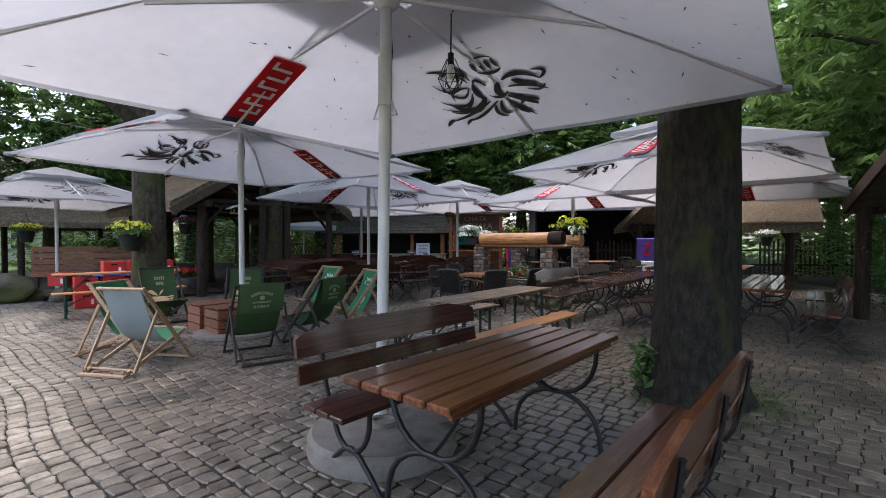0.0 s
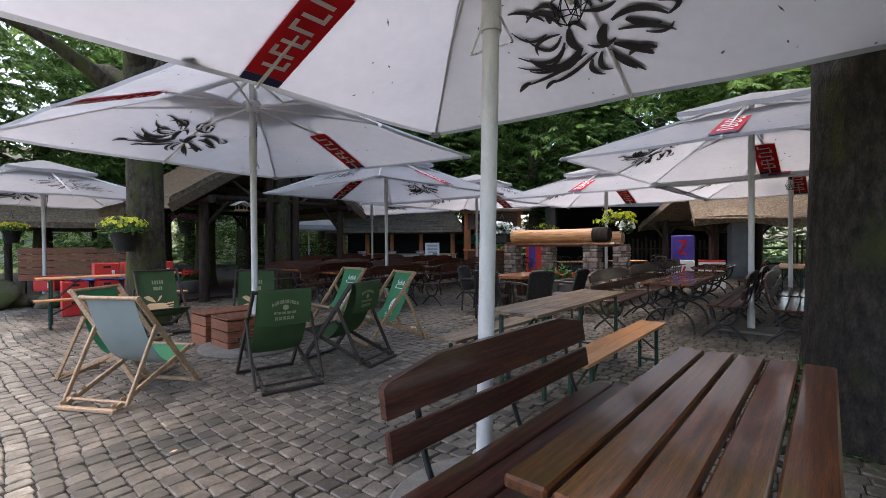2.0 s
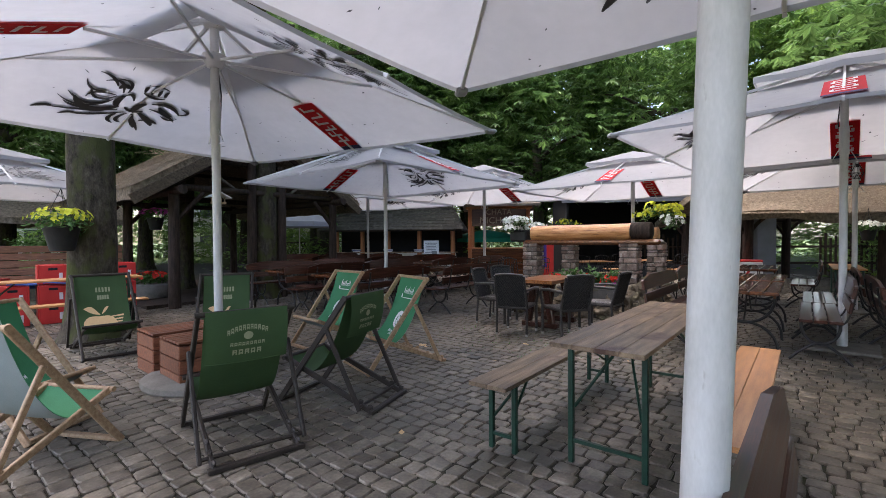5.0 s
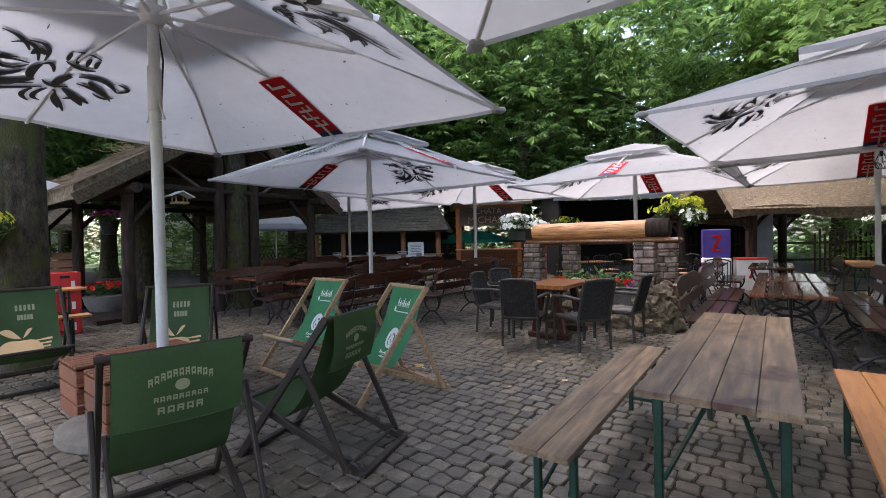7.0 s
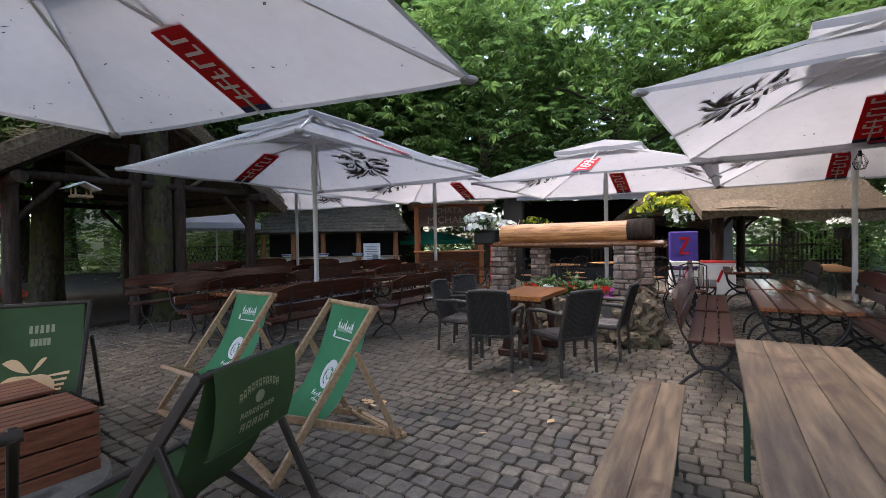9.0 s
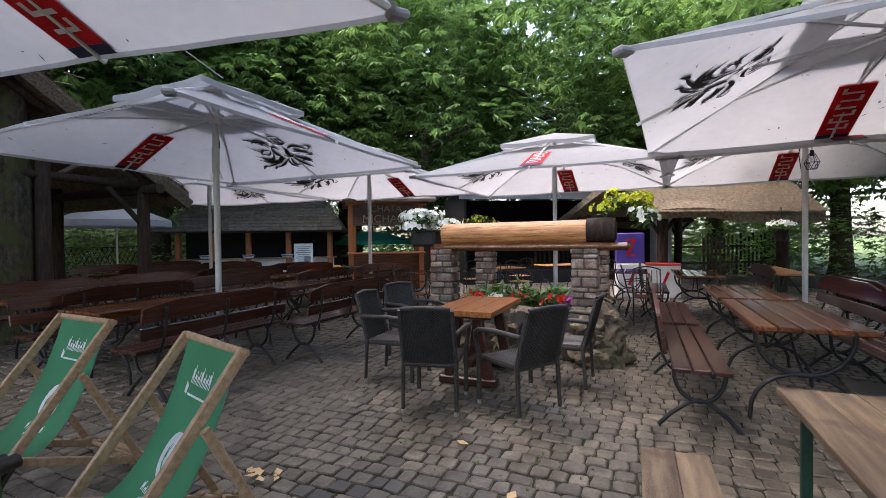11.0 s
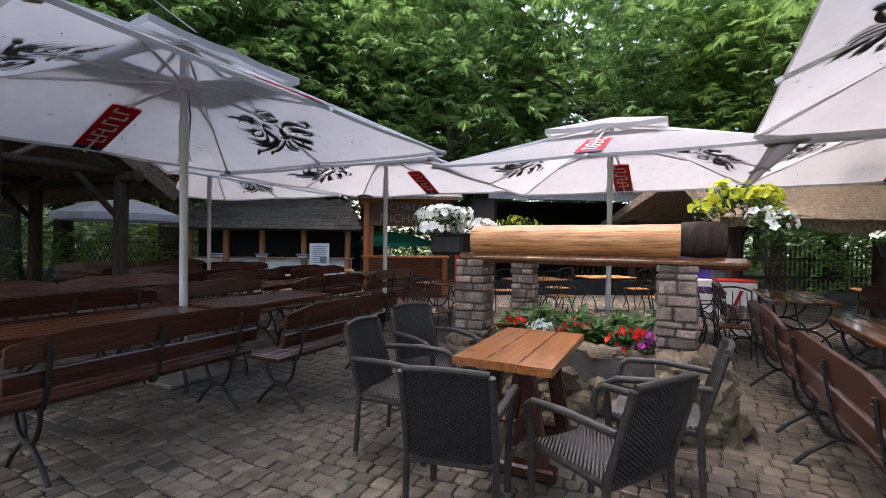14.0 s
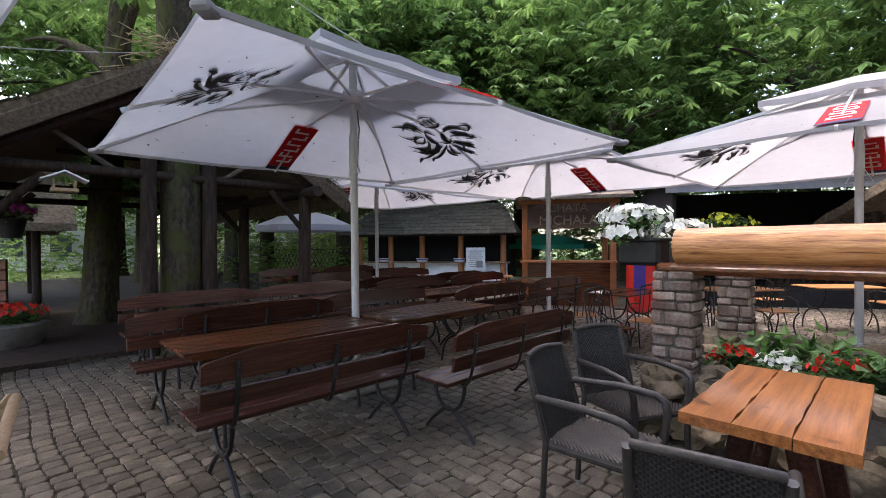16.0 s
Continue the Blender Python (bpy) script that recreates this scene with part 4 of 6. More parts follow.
# ---------- plants ----------
def leaves(g, c, spread, count, size, rng, droop=0.3, shape=5):
    """Small leaf blades scattered in an uneven clump."""
    for _ in range(count):
        d = Vector((rng.gauss(0, 1), rng.gauss(0, 1), rng.gauss(0, 1)))
        d.normalize()
        k = rng.uniform(0.35, 1.0)
        p = Vector(c) + Vector((d.x * spread[0], d.y * spread[1], d.z * spread[2])) * k
        a = Vector((rng.uniform(-1, 1), rng.uniform(-1, 1), rng.uniform(-droop - 0.5, 0.5))).normalized()
        b = a.cross(Vector((rng.uniform(-0.5, 0.5), rng.uniform(-0.5, 0.5), 1))).normalized()
        s = size * rng.uniform(0.6, 1.3)
        nrm = a.cross(b) * s * 0.12
        g.add([p, p + a * s * 0.45 + b * s * 0.26 + nrm, p + a * s, p + a * s * 0.45 - b * s * 0.26 + nrm], [(0, 1, 2), (0, 2, 3)])
    return g


def blooms(g, c, spread, count, size, rng, up=0.4):
    """Round five-lobed flowers facing outwards."""
    for _ in range(count):
        d = Vector((rng.gauss(0, 1), rng.gauss(0, 1), abs(rng.gauss(0, 1)) * 0.8 + up * 0.3))
        d.normalize()
        p = Vector(c) + Vector((d.x * spread[0], d.y * spread[1], d.z * spread[2])) * rng.uniform(0.8, 1.08)
        x = d.cross(Vector((0.3, 0.2, 1))).normalized()
        y = d.cross(x)
        s = size * rng.uniform(0.7, 1.2)
        ring = [p + (x * math.cos(2 * math.pi * k / 10) + y * math.sin(2 * math.pi * k / 10)) * s * (1 if k % 2 else 0.72) + d * s * 0.2 for k in range(10)]
        g.add([p - d * s * 0.15] + ring, [(0, k + 1, (k + 1) % 10 + 1) for k in range(10)])
    return g


def trunk_mesh(h, r0, r1, rng, limbs=True, bend=0.3):
    """Tapered bark with root flare and limbs."""
    g = Mesh()
    bx, by = rng.uniform(-bend, bend), rng.uniform(-bend, bend)
    n = 44
    axis, rad = [], []
    for i in range(n + 1):
        t = i / n
        z = h * t
        axis.append(Vector((bx * t * t + 0.03 * math.sin(5 * t + bx * 9), by * t * t, z - 0.1)))
        rad.append((r0 + (r1 - r0) * t) * (1 + 0.55 * math.exp(-z / 0.22)))
    seg = 64
    o = rng.uniform(0, 90)
    v, f = [], []
    for i, (p, q) in enumerate(zip(axis, rad)):
        for k in range(seg):
            a = 2 * math.pi * k / seg
            w = 1 + 0.07 * noise.noise((math.cos(a) * 1.2 + o, math.sin(a) * 1.2, p.z * 0.35)) * 2 + 0.035 * noise.noise((math.cos(a) * 5, math.sin(a) * 5 + o, p.z * 0.8)) + 0.03 * noise.noise((math.cos(a) * 11, math.sin(a) * 11 + o, p.z * 3.0))
            v.append(p + Vector((math.cos(a), math.sin(a), 0)) * q * w)
    f = [(i * seg + k, i * seg + (k + 1) % seg, (i + 1) * seg + (k + 1) % seg, (i + 1) * seg + k) for i in range(n) for k in range(seg)]
    f.append(tuple(n * seg + k for k in range(seg)))
    g.add(v, f)
    ends = []
    if limbs:
        for k in range(8):
            t = rng.uniform(0.5, 1.0)
            p = axis[int(t * n)]
            a = rng.uniform(0, 6.28)
            ln = h * rng.uniform(0.25, 0.5)
            mid = p + Vector((math.cos(a) * ln * 0.5, math.sin(a) * ln * 0.5, ln * 0.35))
            end = p + Vector((math.cos(a) * ln, math.sin(a) * ln, ln * 0.45))
            g.tube(arc(p, mid, end, 6), 0.1, 7, radii=[r1 * 0.7 * (1 - 0.13 * j) for j in range(7)])
            ends.append(end)
    return g, axis[-1], ends


def crown_mesh(c, spread, rng, clumps, per, size):
    """Sprays of drooping leaves hung round many uneven clumps, with gaps between."""
    g = Mesh()
    v, f = g.v, g.f
    for _ in range(clumps):
        d = Vector((rng.gauss(0, 1), rng.gauss(0, 1), rng.gauss(0, 1))).normalized()
        k = rng.uniform(0.45, 1.0) ** 0.6
        q = Vector(c) + Vector((d.x * spread[0], d.y * spread[1], d.z * spread[2])) * k
        s = rng.uniform(0.5, 1.05)
        out = Vector((d.x, d.y, 0))
        for _ in range(per):
            e = Vector((rng.gauss(0, 1) * s, rng.gauss(0, 1) * s, rng.gauss(0, 0.2) * s))
            e.z -= 0.22 * (e.x * e.x + e.y * e.y)
            p = q + e
            a0 = rng.uniform(0, 6.28)
            tilt = rng.uniform(-0.9, -0.1)
            for j in range(5):
                a = a0 + 1.05 * (j - 2) * 0.62
                w = size * rng.uniform(0.7, 1.2) * (1 - 0.12 * abs(j - 2))
                x, y = math.cos(a), math.sin(a)
                n = len(v)
                v += [(p.x, p.y, p.z), (p.x + x * w * 0.62 - y * w * 0.2, p.y + y * w * 0.62 + x * w * 0.2, p.z + tilt * w * 0.45), (p.x + x * w, p.y + y * w, p.z + tilt * w), (p.x + x * w * 0.62 + y * w * 0.2, p.y + y * w * 0.62 - x * w * 0.2, p.z + tilt * w * 0.45)]
                f.append((n, n + 1, n + 2, n + 3))
    return g


def tree_kind(seed, h, r0, spread, clumps, per, size, leaf, zc):
    rng = random.Random(seed)
    g, top, ends = trunk_mesh(h, r0, r0 * 0.55, rng)
    c = crown_mesh((top.x, top.y, zc), spread, rng, clumps, per, size)
    return g.data("trunk", M_BARK, 60), c.data("crown", leaf)


def plant_tree(kind, m, label):
    u = thing("tree", label, "tree", m, group="park trees")
    for name, me in zip(("trunk", "crown"), kind):
        o = new(name, me)
        o.parent = u
    return u


K1 = tree_kind(1, 7.5, 0.36, (4.9, 4.9, 5.6), 260, 17, 0.38, M_LEAF, 8.6)
K2 = tree_kind(2, 8.5, 0.32, (4.4, 4.4, 6.0), 260, 17, 0.37, M_LEAF, 9.0)
K3 = tree_kind(3, 6.5, 0.26, (4.4, 4.4, 5.4), 250, 17, 0.34, M_LEAFLIGHT, 7.6)
K4 = tree_kind(4, 9.0, 0.3, (5.0, 5.0, 5.0), 85, 22, 0.28, M_LEAF, 11.0)
CHEST = "tall horse chestnut with dark bark and drooping dense leaves"
PALE = "lighter green broad-leaved park tree"
# added out of view for shade: (9.5, 3), (6.5, -4.5), (13, -1), (9.3, 7)
TREES = [(K1, 2.0, 27.5, 0, 1.0), (K2, -4.5, 32.0, 50, 1.1), (K1, 8.5, 27.0, 120, 1.05), (K3, 14.5, 24.0, 30, 1.0), (K2, -11.5, 30.0, 200, 1.0), (K3, 5.0, 36.0, 250, 1.25),
         (K1, -18.0, 24.0, 300, 1.0), (K3, -2.0, 42.0, 80, 1.5), (K2, 15.0, 33.0, 10, 1.2), (K3, -12.0, 42.0, 150, 1.5), (K2, 20.0, 16.0, 77, 1.0), (K3, 13.0, 44.0, 60, 1.5), (K2, -24.0, 34.0, 33, 1.3), (K1, 12.5, 8.0, 190, 0.9), (K3, -24, 14, 20, 1.1), (K3, 19.0, 26.0, 99, 1.2), (K2, 24.0, 36.0, 45, 1.4), (K1, 9.5, 3.0, 15, 0.95), (K2, 6.5, -4.5, 70, 1.0), (K1, 13.0, -1.0, 140, 1.0), (K2, -19.0, 9.0, 100, 1.0), (K1, -16.0, 30.0, 10, 1.1), (K2, -2.5, 37.0, 15, 1.7), (K1, 4.0, 46.0, 75, 1.8), (K1, -18.0, 17.5, 40, 0.9), (K2, -13.5, 24.0, 210, 0.9), (K1, 15.0, 19.0, 33, 0.9), (K4, 9.3, 7.0, 200, 0.95), (K1, 10.8, 12.5, 75, 0.85), (K1, -10.0, 27.5, 260, 1.15), (K2, -23.0, 27.0, 80, 1.35), (K1, -8.0, 38.0, 120, 1.6)]
for kind, x, y, rz, s in TREES:
    plant_tree(kind, pose(x, y, 0, 0, 0, rz) @ Matrix.Scale(s, 4), PALE if kind is K3 else CHEST)
# trees that stand in the yard
plant_tree(K4, pose(-5.86, 13.53, 0, 0, 0, 10), "tall chestnut trunk growing beside the shelter posts")
plant_tree(K4, pose(-9.2, 14.9, 0, 3, 4, 140), "mossy chestnut trunk inside the shelter")


def yard_tree(name_label, x, y, r, h, seed, crown, bark=M_BARK, wide=4.2, clumps=65):
    rng = random.Random(seed)
    u = thing("tree", name_label, "tree", pose(x, y, 0), group="park trees")
    g, top, ends = trunk_mesh(h, r, r * 0.8, rng, limbs=True, bend=0.12)
    part("trunk", g, bark, u, "thick mossy bark", smooth=60)
    part("crown", crown_mesh((top.x, top.y, crown), (wide, wide, 3.0), rng, clumps, 22, 0.26), M_LEAF, u)
    return u


yard_tree("thick dark trunk of a chestnut with green moss", 2.75, 5.22, 0.36, 7.0, 11, 9.5, M_BARKDARK, 5.4, 115)
yard_tree("mossy trunk of a chestnut with a hanging flower pot", -6.0, 8.85, 0.29, 7.0, 12, 9.8, clumps=42)

# ---------- the stone planter with log lintels ----------
FL, FR = Vector((0.46, 11.895, 0)), Vector((1.985, 10.94, 0))
BACK = D * 1.75
planter = thing("stone_planter", "raised flower bed of field stones with brick piers", "planter", group="")
rng = random.Random(21)


def pier(base, height=1.3, w=0.30):
    u = part("pier", Mesh().box((base.x, base.y, height / 2), (w - 0.05, w - 0.05, height), Matrix.Rotation(radians(ROW), 3, "Z")), M_MORTAR, planter, "old brick and stone pier")
    z = 0.0
    rot = Matrix.Rotation(radians(ROW), 3, "Z")
    while z < height - 0.02:
        h = rng.choice((0.055, 0.075, 0.09, 0.12))
        h = min(h, height - z)
        for side in range(4):
            r = rot @ Matrix.Rotation(math.pi / 2 * side, 3, "Z")
            cut = rng.uniform(-0.07, 0.07)
            for a, b in ((-w / 2, cut), (cut, w / 2)):
                s = Vector((w / 2 - 0.04 + rng.uniform(-0.016, 0.014), (a + b) / 2, z + h / 2))
                part("brick", Mesh().box(base + r @ s, (0.085, b - a - 0.012, h - 0.012), r @ Matrix.Rotation(rng.uniform(-0.06, 0.06), 3, "Z") @ Matrix.Rotation(rng.uniform(-0.04, 0.04), 3, "X"), 0.012), M_BRICK, u)
        z += h


for base in (FL, FR, FL + BACK, FR + BACK):
    pier(base)
ring = [(FL, FR), (FR, FR + BACK), (FR + BACK, FL + BACK), (FL + BACK, FL)]
c0 = (FL + FR + BACK) / 2
for lev, hgt in ((0, 0.2), (1, 0.2), (2, 0.16)):
    for a, b in ring:
        d = (b - a).normalized()
        out = Vector((d.y, -d.x, 0))
        ln = (b - a).length + 0.3
        s = -0.15
        while s < ln - 0.2:
            w = rng.uniform(0.2, 0.38)
            p = a + d * (s + w / 2) + out * (0.14 - 0.06 * lev + rng.uniform(-0.03, 0.03))
            part("stone", Mesh().blob((p.x, p.y, 0.09 + 0.18 * lev), (w * 0.6, 0.16, 0.125), rng, 0.3, 3, Matrix.Rotation(math.atan2(d.y, d.x), 3, "Z")), M_STONE, planter, smooth=40)
            s += w
for a, b in ring:
    part("mortar_core", Mesh().bar(a + Vector((0, 0, 0.26)), b + Vector((0, 0, 0.26)), 0.34, 0.5), M_MORTAR, planter)
for k in range(9):
    a = radians(-120 + 26 * k)
    p = FR + Vector((0.02, -0.06, 0)) + Vector((math.cos(a) * 0.3, math.sin(a) * 0.3, 0))
    for lev in range(3):
        part("boulder", Mesh().blob((p.x - (p.x - FR.x) * 0.16 * lev, p.y - (p.y - FR.y) * 0.16 * lev, 0.1 + 0.19 * lev), (rng.uniform(0.12, 0.17), rng.uniform(0.11, 0.16), 0.14), rng, 0.36, 3), M_STONE, planter, smooth=24)
bed = [FL + (c0 - FL) * 0.06, FR + (c0 - FR) * 0.06, FR + BACK + (c0 - FR - BACK) * 0.06, FL + BACK + (c0 - FL - BACK) * 0.06]
part("soil", Mesh().slab([[(*bed[0].xy, 0.5), (*bed[1].xy, 0.5)], [(*bed[3].xy, 0.5), (*bed[2].xy, 0.5)]], 0.45), M_SOIL, planter, "dark planting soil")
C = (FR - FL).normalized()
for off, zz, name in ((Vector((0, 0, 0)), 1.485, "lintel_log"), (BACK, 1.45, "lintel_log")):
    p0 = FL + off
    ln, n = (FR - FL).length + 0.02, 26
    rad = [0.145 + 0.007 * noise.noise((i * 0.4, zz, 3.0)) for i in range(n + 1)]
    log = Mesh().tube([(ln * i / n, 0, 0) for i in range(n + 1)], 0.165, 26, radii=rad)
    solid(name, log, M_LOG, "peeled varnished pine log lying across two brick piers", "log beam", m=pose(p0.x, p0.y, zz, 0, 0, math.degrees(math.atan2(C.y, C.x))), smooth=50)
solid("timber_board", Mesh().bar(FL - C * 0.14 + Vector((0, 0, 1.315)), FR + C * 0.5 + Vector((0, 0, 1.315)), 0.29, 0.09, 0.035), M_VARN, "dark brown board under the log", "board")


def flower_box(m, l, w, h, label):
    u = thing("flower_box", label, "planter", m, group="flower boxes")
    part("box", Mesh().box((0, 0, h / 2), (l, w, h), None, 0.03), M_POTBLACK, u)
    part("rim", Mesh().box((0, 0, h - 0.01), (l + 0.03, w + 0.03, 0.03), None, 0.01), M_POTBLACK, u)
    return u


def flowers(name, label, c, spread, nleaf, nbloom, bloom, bsize, lsize, seed):
    rng = random.Random(seed)
    u = thing(name, label, "flowers", pose(*c), group="flowers")
    leaf, head = Mesh(), Mesh()
    n = 11
    for k in range(n):
        a, r = rng.uniform(0, 6.28), rng.uniform(0.15, 0.85)
        c = (spread[0] * r * math.cos(a), spread[1] * r * math.sin(a), spread[2] * (rng.uniform(0.1, 0.6) - 1.1 * r * r))
        s = tuple(q * rng.uniform(0.3, 0.5) for q in spread)
        leaves(leaf, c, s, nleaf // n, lsize, rng)
        blooms(head, c, s, int(nbloom / n * rng.uniform(0.5, 1.5)), bsize, rng, up=0.1)
    tagged(part("foliage", leaf, M_PLANT, u), kind="stuff")
    tagged(part("flower_mass", head, bloom, u), kind="stuff")
    return u


rzC = math.degrees(math.atan2(C.y, C.x))
b = FL - C * 0.28
flower_box(pose(b.x, b.y, 1.33, 0, 0, rzC), 0.36, 0.24, 0.22, "black plastic flower box at the end of the log")
flowers("white_petunias", "trailing white petunias spilling from a black box", (b.x - 0.06, b.y, 1.64), (0.46, 0.36, 0.28), 620, 250, M_BLOOMWHITE, 0.042, 0.07, 31)
b = FR + C * 0.18
hollow = Mesh().tube([(x, 0, 0.02) for x in (-0.165, -0.155, -0.06, 0.06, 0.155, 0.165)], 0.14, 18, radii=[0.12, 0.14, 0.146, 0.146, 0.138, 0.115])
solid("wooden_trough", hollow, M_DARKWOOD, "dark hollowed log trough standing on the board", "planter", m=pose(b.x, b.y, 1.485, 0, 0, rzC), smooth=40)
b = FR + C * 0.12
flowers("yellow_flowers", "bright yellow-green trailing bedding flowers", (b.x + 0.3, b.y - 0.1, 1.82), (0.36, 0.3, 0.26), 420, 190, M_YELLOW, 0.038, 0.06, 32)
b = FR + C * 0.58
flowers("white_petunias", "trailing white petunias at the log's end", (b.x + 0.05, b.y, 1.62), (0.2, 0.2, 0.2), 200, 40, M_BLOOMWHITE, 0.04, 0.06, 33)
b = FL + BACK - C * 0.1
flowers("yellow_flowers", "yellow-green trailing bedding flowers behind the log", (b.x, b.y, 1.72), (0.3, 0.25, 0.12), 300, 60, M_YELLOW, 0.03, 0.05, 34)
for (fx, fb), bloom, seed, n, lab in (((0.35, 0.12), M_BLOOMRED, 41, 46, "red"), ((0.62, 0.1), M_BLOOMWHITE, 42, 26, "white"), ((0.95, 0.2), M_BLOOMRED, 43, 26, "red"), ((1.45, 0.0), M_BLOOMRED, 44, 34, "red"), ((1.62, 0.08), M_BLOOMPINK, 45, 60, "magenta"), ((1.2, 0.4), M_BLOOMWHITE, 46, 5, "white"), ((0.8, 0.8), M_BLOOMRED, 47, 6, "red"), ((1.4, 1.0), M_BLOOMWHITE, 48, 4, "white")):
    p = FL + C * fx + D * (fb + 0.08)
    flowers("bedding_flowers", lab + " bedding flowers among green leaves in the stone planter", (p.x, p.y, 0.62), (0.2, 0.2, 0.12), 150, int(n * 1.4), bloom, 0.032, 0.075, seed)
for k in range(6):
    p = FL + C * (0.3 + 0.26 * k) + D * (0.35 + 0.2 * (k % 3))
    solid("leafy_plant", leaves(Mesh(), (p.x, p.y, 0.62), (0.2, 0.2, 0.2), 80, 0.14, random.Random(60 + k)), M_PLANT, "broad-leaved green bedding plant", "plant")

# ---------- the shelter with the gable roof, to the west ----------
G0 = Vector((-6.85, 11.62, 0))
shelter = thing("shelter", "open timber shelter with thatched gable roof and dark log posts", "shelter", kind="", group="")
SL, SD = 4.0, 6.0
gp = lambda s, d, z=0.0: tuple(G0 + D * s + W * d + Vector((0, 0, z)))
rng = random.Random(9)
for s in (0.0, 1.68, 2.46, SL):
    for d in (0.0, 2.8, 5.6):
        if d > 0 and s in (1.68, 2.46):
            continue
        part("post", Mesh().tube([gp(s, d, -0.05), gp(s, d, 1.3), gp(s + 0.02, d, 2.6 if s in (0.0, SL) else 3.2)], 0.1, 12, radii=[0.12, 0.105, 0.1]), M_DARKWOOD, shelter, "dark log post", smooth=50)
        if s in (0.0, SL):
            k = 1 if s == 0 else -1
            part("knee_brace", Mesh().tube([gp(s, d, 1.75), gp(s + k * 0.6, d, 2.42)], 0.05, 8), M_DARKWOOD, shelter, smooth=50)
for d in (0.0, 2.8, 5.6):
    part("tie_beam", Mesh().tube([gp(-0.3, d, 2.52), gp(SL + 0.3, d, 2.5)], 0.07, 10), M_DARKWOOD, shelter, smooth=50)
for s in (0.0, SL):
    part("wall_plate", Mesh().tube([gp(s, -0.5, 2.42), gp(s, SD, 2.42)], 0.09, 10), M_DARKWOOD, shelter, smooth=50)
APEX = 4.02
for sgn in (-1, 1):
    over = 0.85 if sgn < 0 else 0.68
    def roof(i, j, sgn=sgn):
        t = i / 10
        s = SL / 2 + sgn * t * (SL / 2 + over)
        z = APEX - t * (APEX - 2.22) + 0.03 * noise.noise((i * 0.7, j * 0.8, sgn))
        return gp(s, -0.34 + (SD + 0.86) * j / 14, z + 0.2)
    order = range(11) if sgn > 0 else range(10, -1, -1)
    part("roof_slope", Mesh().slab([[roof(i, j) for j in range(15)] for i in order], 0.25), M_THATCH, shelter, "weathered grey thatch", smooth=40)
    part("barge_board", Mesh().bar(gp(SL / 2, -0.375, APEX - 0.02), gp(SL / 2 + sgn * (SL / 2 + over), -0.375, 2.17), 0.05, 0.2, 0.008), M_BARGE, shelter, "weathered brown barge board")
    part("rafter", Mesh().tube([gp(SL / 2, -0.1, APEX - 0.2), gp(SL / 2 + sgn * (SL / 2 + 0.4), -0.1, 2.35)], 0.06, 8), M_DARKWOOD, shelter)
    part("gable_brace", Mesh().tube([gp(SL / 2 + sgn * 0.62, 0.0, 2.5), gp(SL / 2 + sgn * 1.55, 0.05, 3.15)], 0.035, 8), M_SHINGLE, shelter, "grey brace pole")
for j in range(3):
    part("collar_beam", Mesh().tube([gp(0.9, 0.3 + 2.6 * j, 3.2), gp(SL - 0.9, 0.3 + 2.6 * j, 3.2)], 0.05, 8), M_DARKWOOD, shelter)
def straw(at, count, size, seed):
    """Slivers of straw lying down a slope at(s, t)."""
    r, g = random.Random(seed), Mesh()
    for _ in range(count):
        a, b = r.random(), r.random() ** 0.8
        p, q = Vector(at(a, b)), Vector(at(a + r.uniform(-0.02, 0.02), min(1.03, b + size)))
        w = (q - p).cross(Vector((0, 0, 1))).normalized() * r.uniform(0.006, 0.014)
        up = Vector((0, 0, r.uniform(0.004, 0.03)))
        g.add([p + w, p - w, q - w * 0.5 + up, q + w * 0.5 + up], [(0, 1, 2, 3)])
    return g


for sgn, over in ((-1, 0.85), (1, 0.68)):
    f = lambda a, b, sgn=sgn, over=over: gp(SL / 2 + sgn * b * (SL / 2 + over), -0.4 + 6.9 * a, APEX - b * (APEX - 2.22) + 0.205)
    tagged(part("straw", straw(f, 3500, 0.11, 51 + sgn), M_THATCH, shelter, "loose straw of the thatch"), kind="stuff")
ridge = Mesh()
for k in range(420):
    p = Vector(gp(SL / 2 + rng.gauss(0, 0.28), -0.5 + 6.8 * rng.random() ** 1.6, APEX + 0.2 + rng.uniform(-0.06, 0.08)))
    a = rng.uniform(0, 6.28)
    ridge.tube([p, p + Vector((math.cos(a) * 0.3, math.sin(a) * 0.3, rng.uniform(-0.14, 0.08)))], 0.007, 4)
tagged(part("loose_straw", ridge, M_STRAW, shelter, "loose straw on the ridge"), kind="stuff")
solid("floor", Mesh().slab([[gp(-0.4, 0.35, 0.06), gp(1.0, 0.35, 0.06), gp(SL + 0.4, 0.35, 0.06)], [gp(-0.4, 6.2, 0.06), gp(1.0, 6.2, 0.06), gp(SL + 0.4, 6.2, 0.06)]][::-1], 0.09), M_DARKPLANK, "low worn timber floor of the shelter", "floor", kind="structure")
bird = thing("birdhouse", "small pale wooden bird feeder hanging from a beam", "birdhouse", pose(-6.17, 12.1, 2.2, 0, 0, ROW))
part("house_box", Mesh().box((0, 0, 0.0), (0.26, 0.2, 0.04), None, 0.005), M_BEECH, bird)
for s in (-1, 1):
    part("post", Mesh().bar((s * 0.1, -0.08, 0), (s * 0.1, -0.08, 0.12), 0.02, 0.02), M_BEECH, bird)
    part("post", Mesh().bar((s * 0.1, 0.08, 0), (s * 0.1, 0.08, 0.12), 0.02, 0.02), M_BEECH, bird)
    part("roof_board", Mesh().bar((0, 0, 0.22), (s * 0.22, 0, 0.11), 0.3, 0.018), M_WHITE, bird)
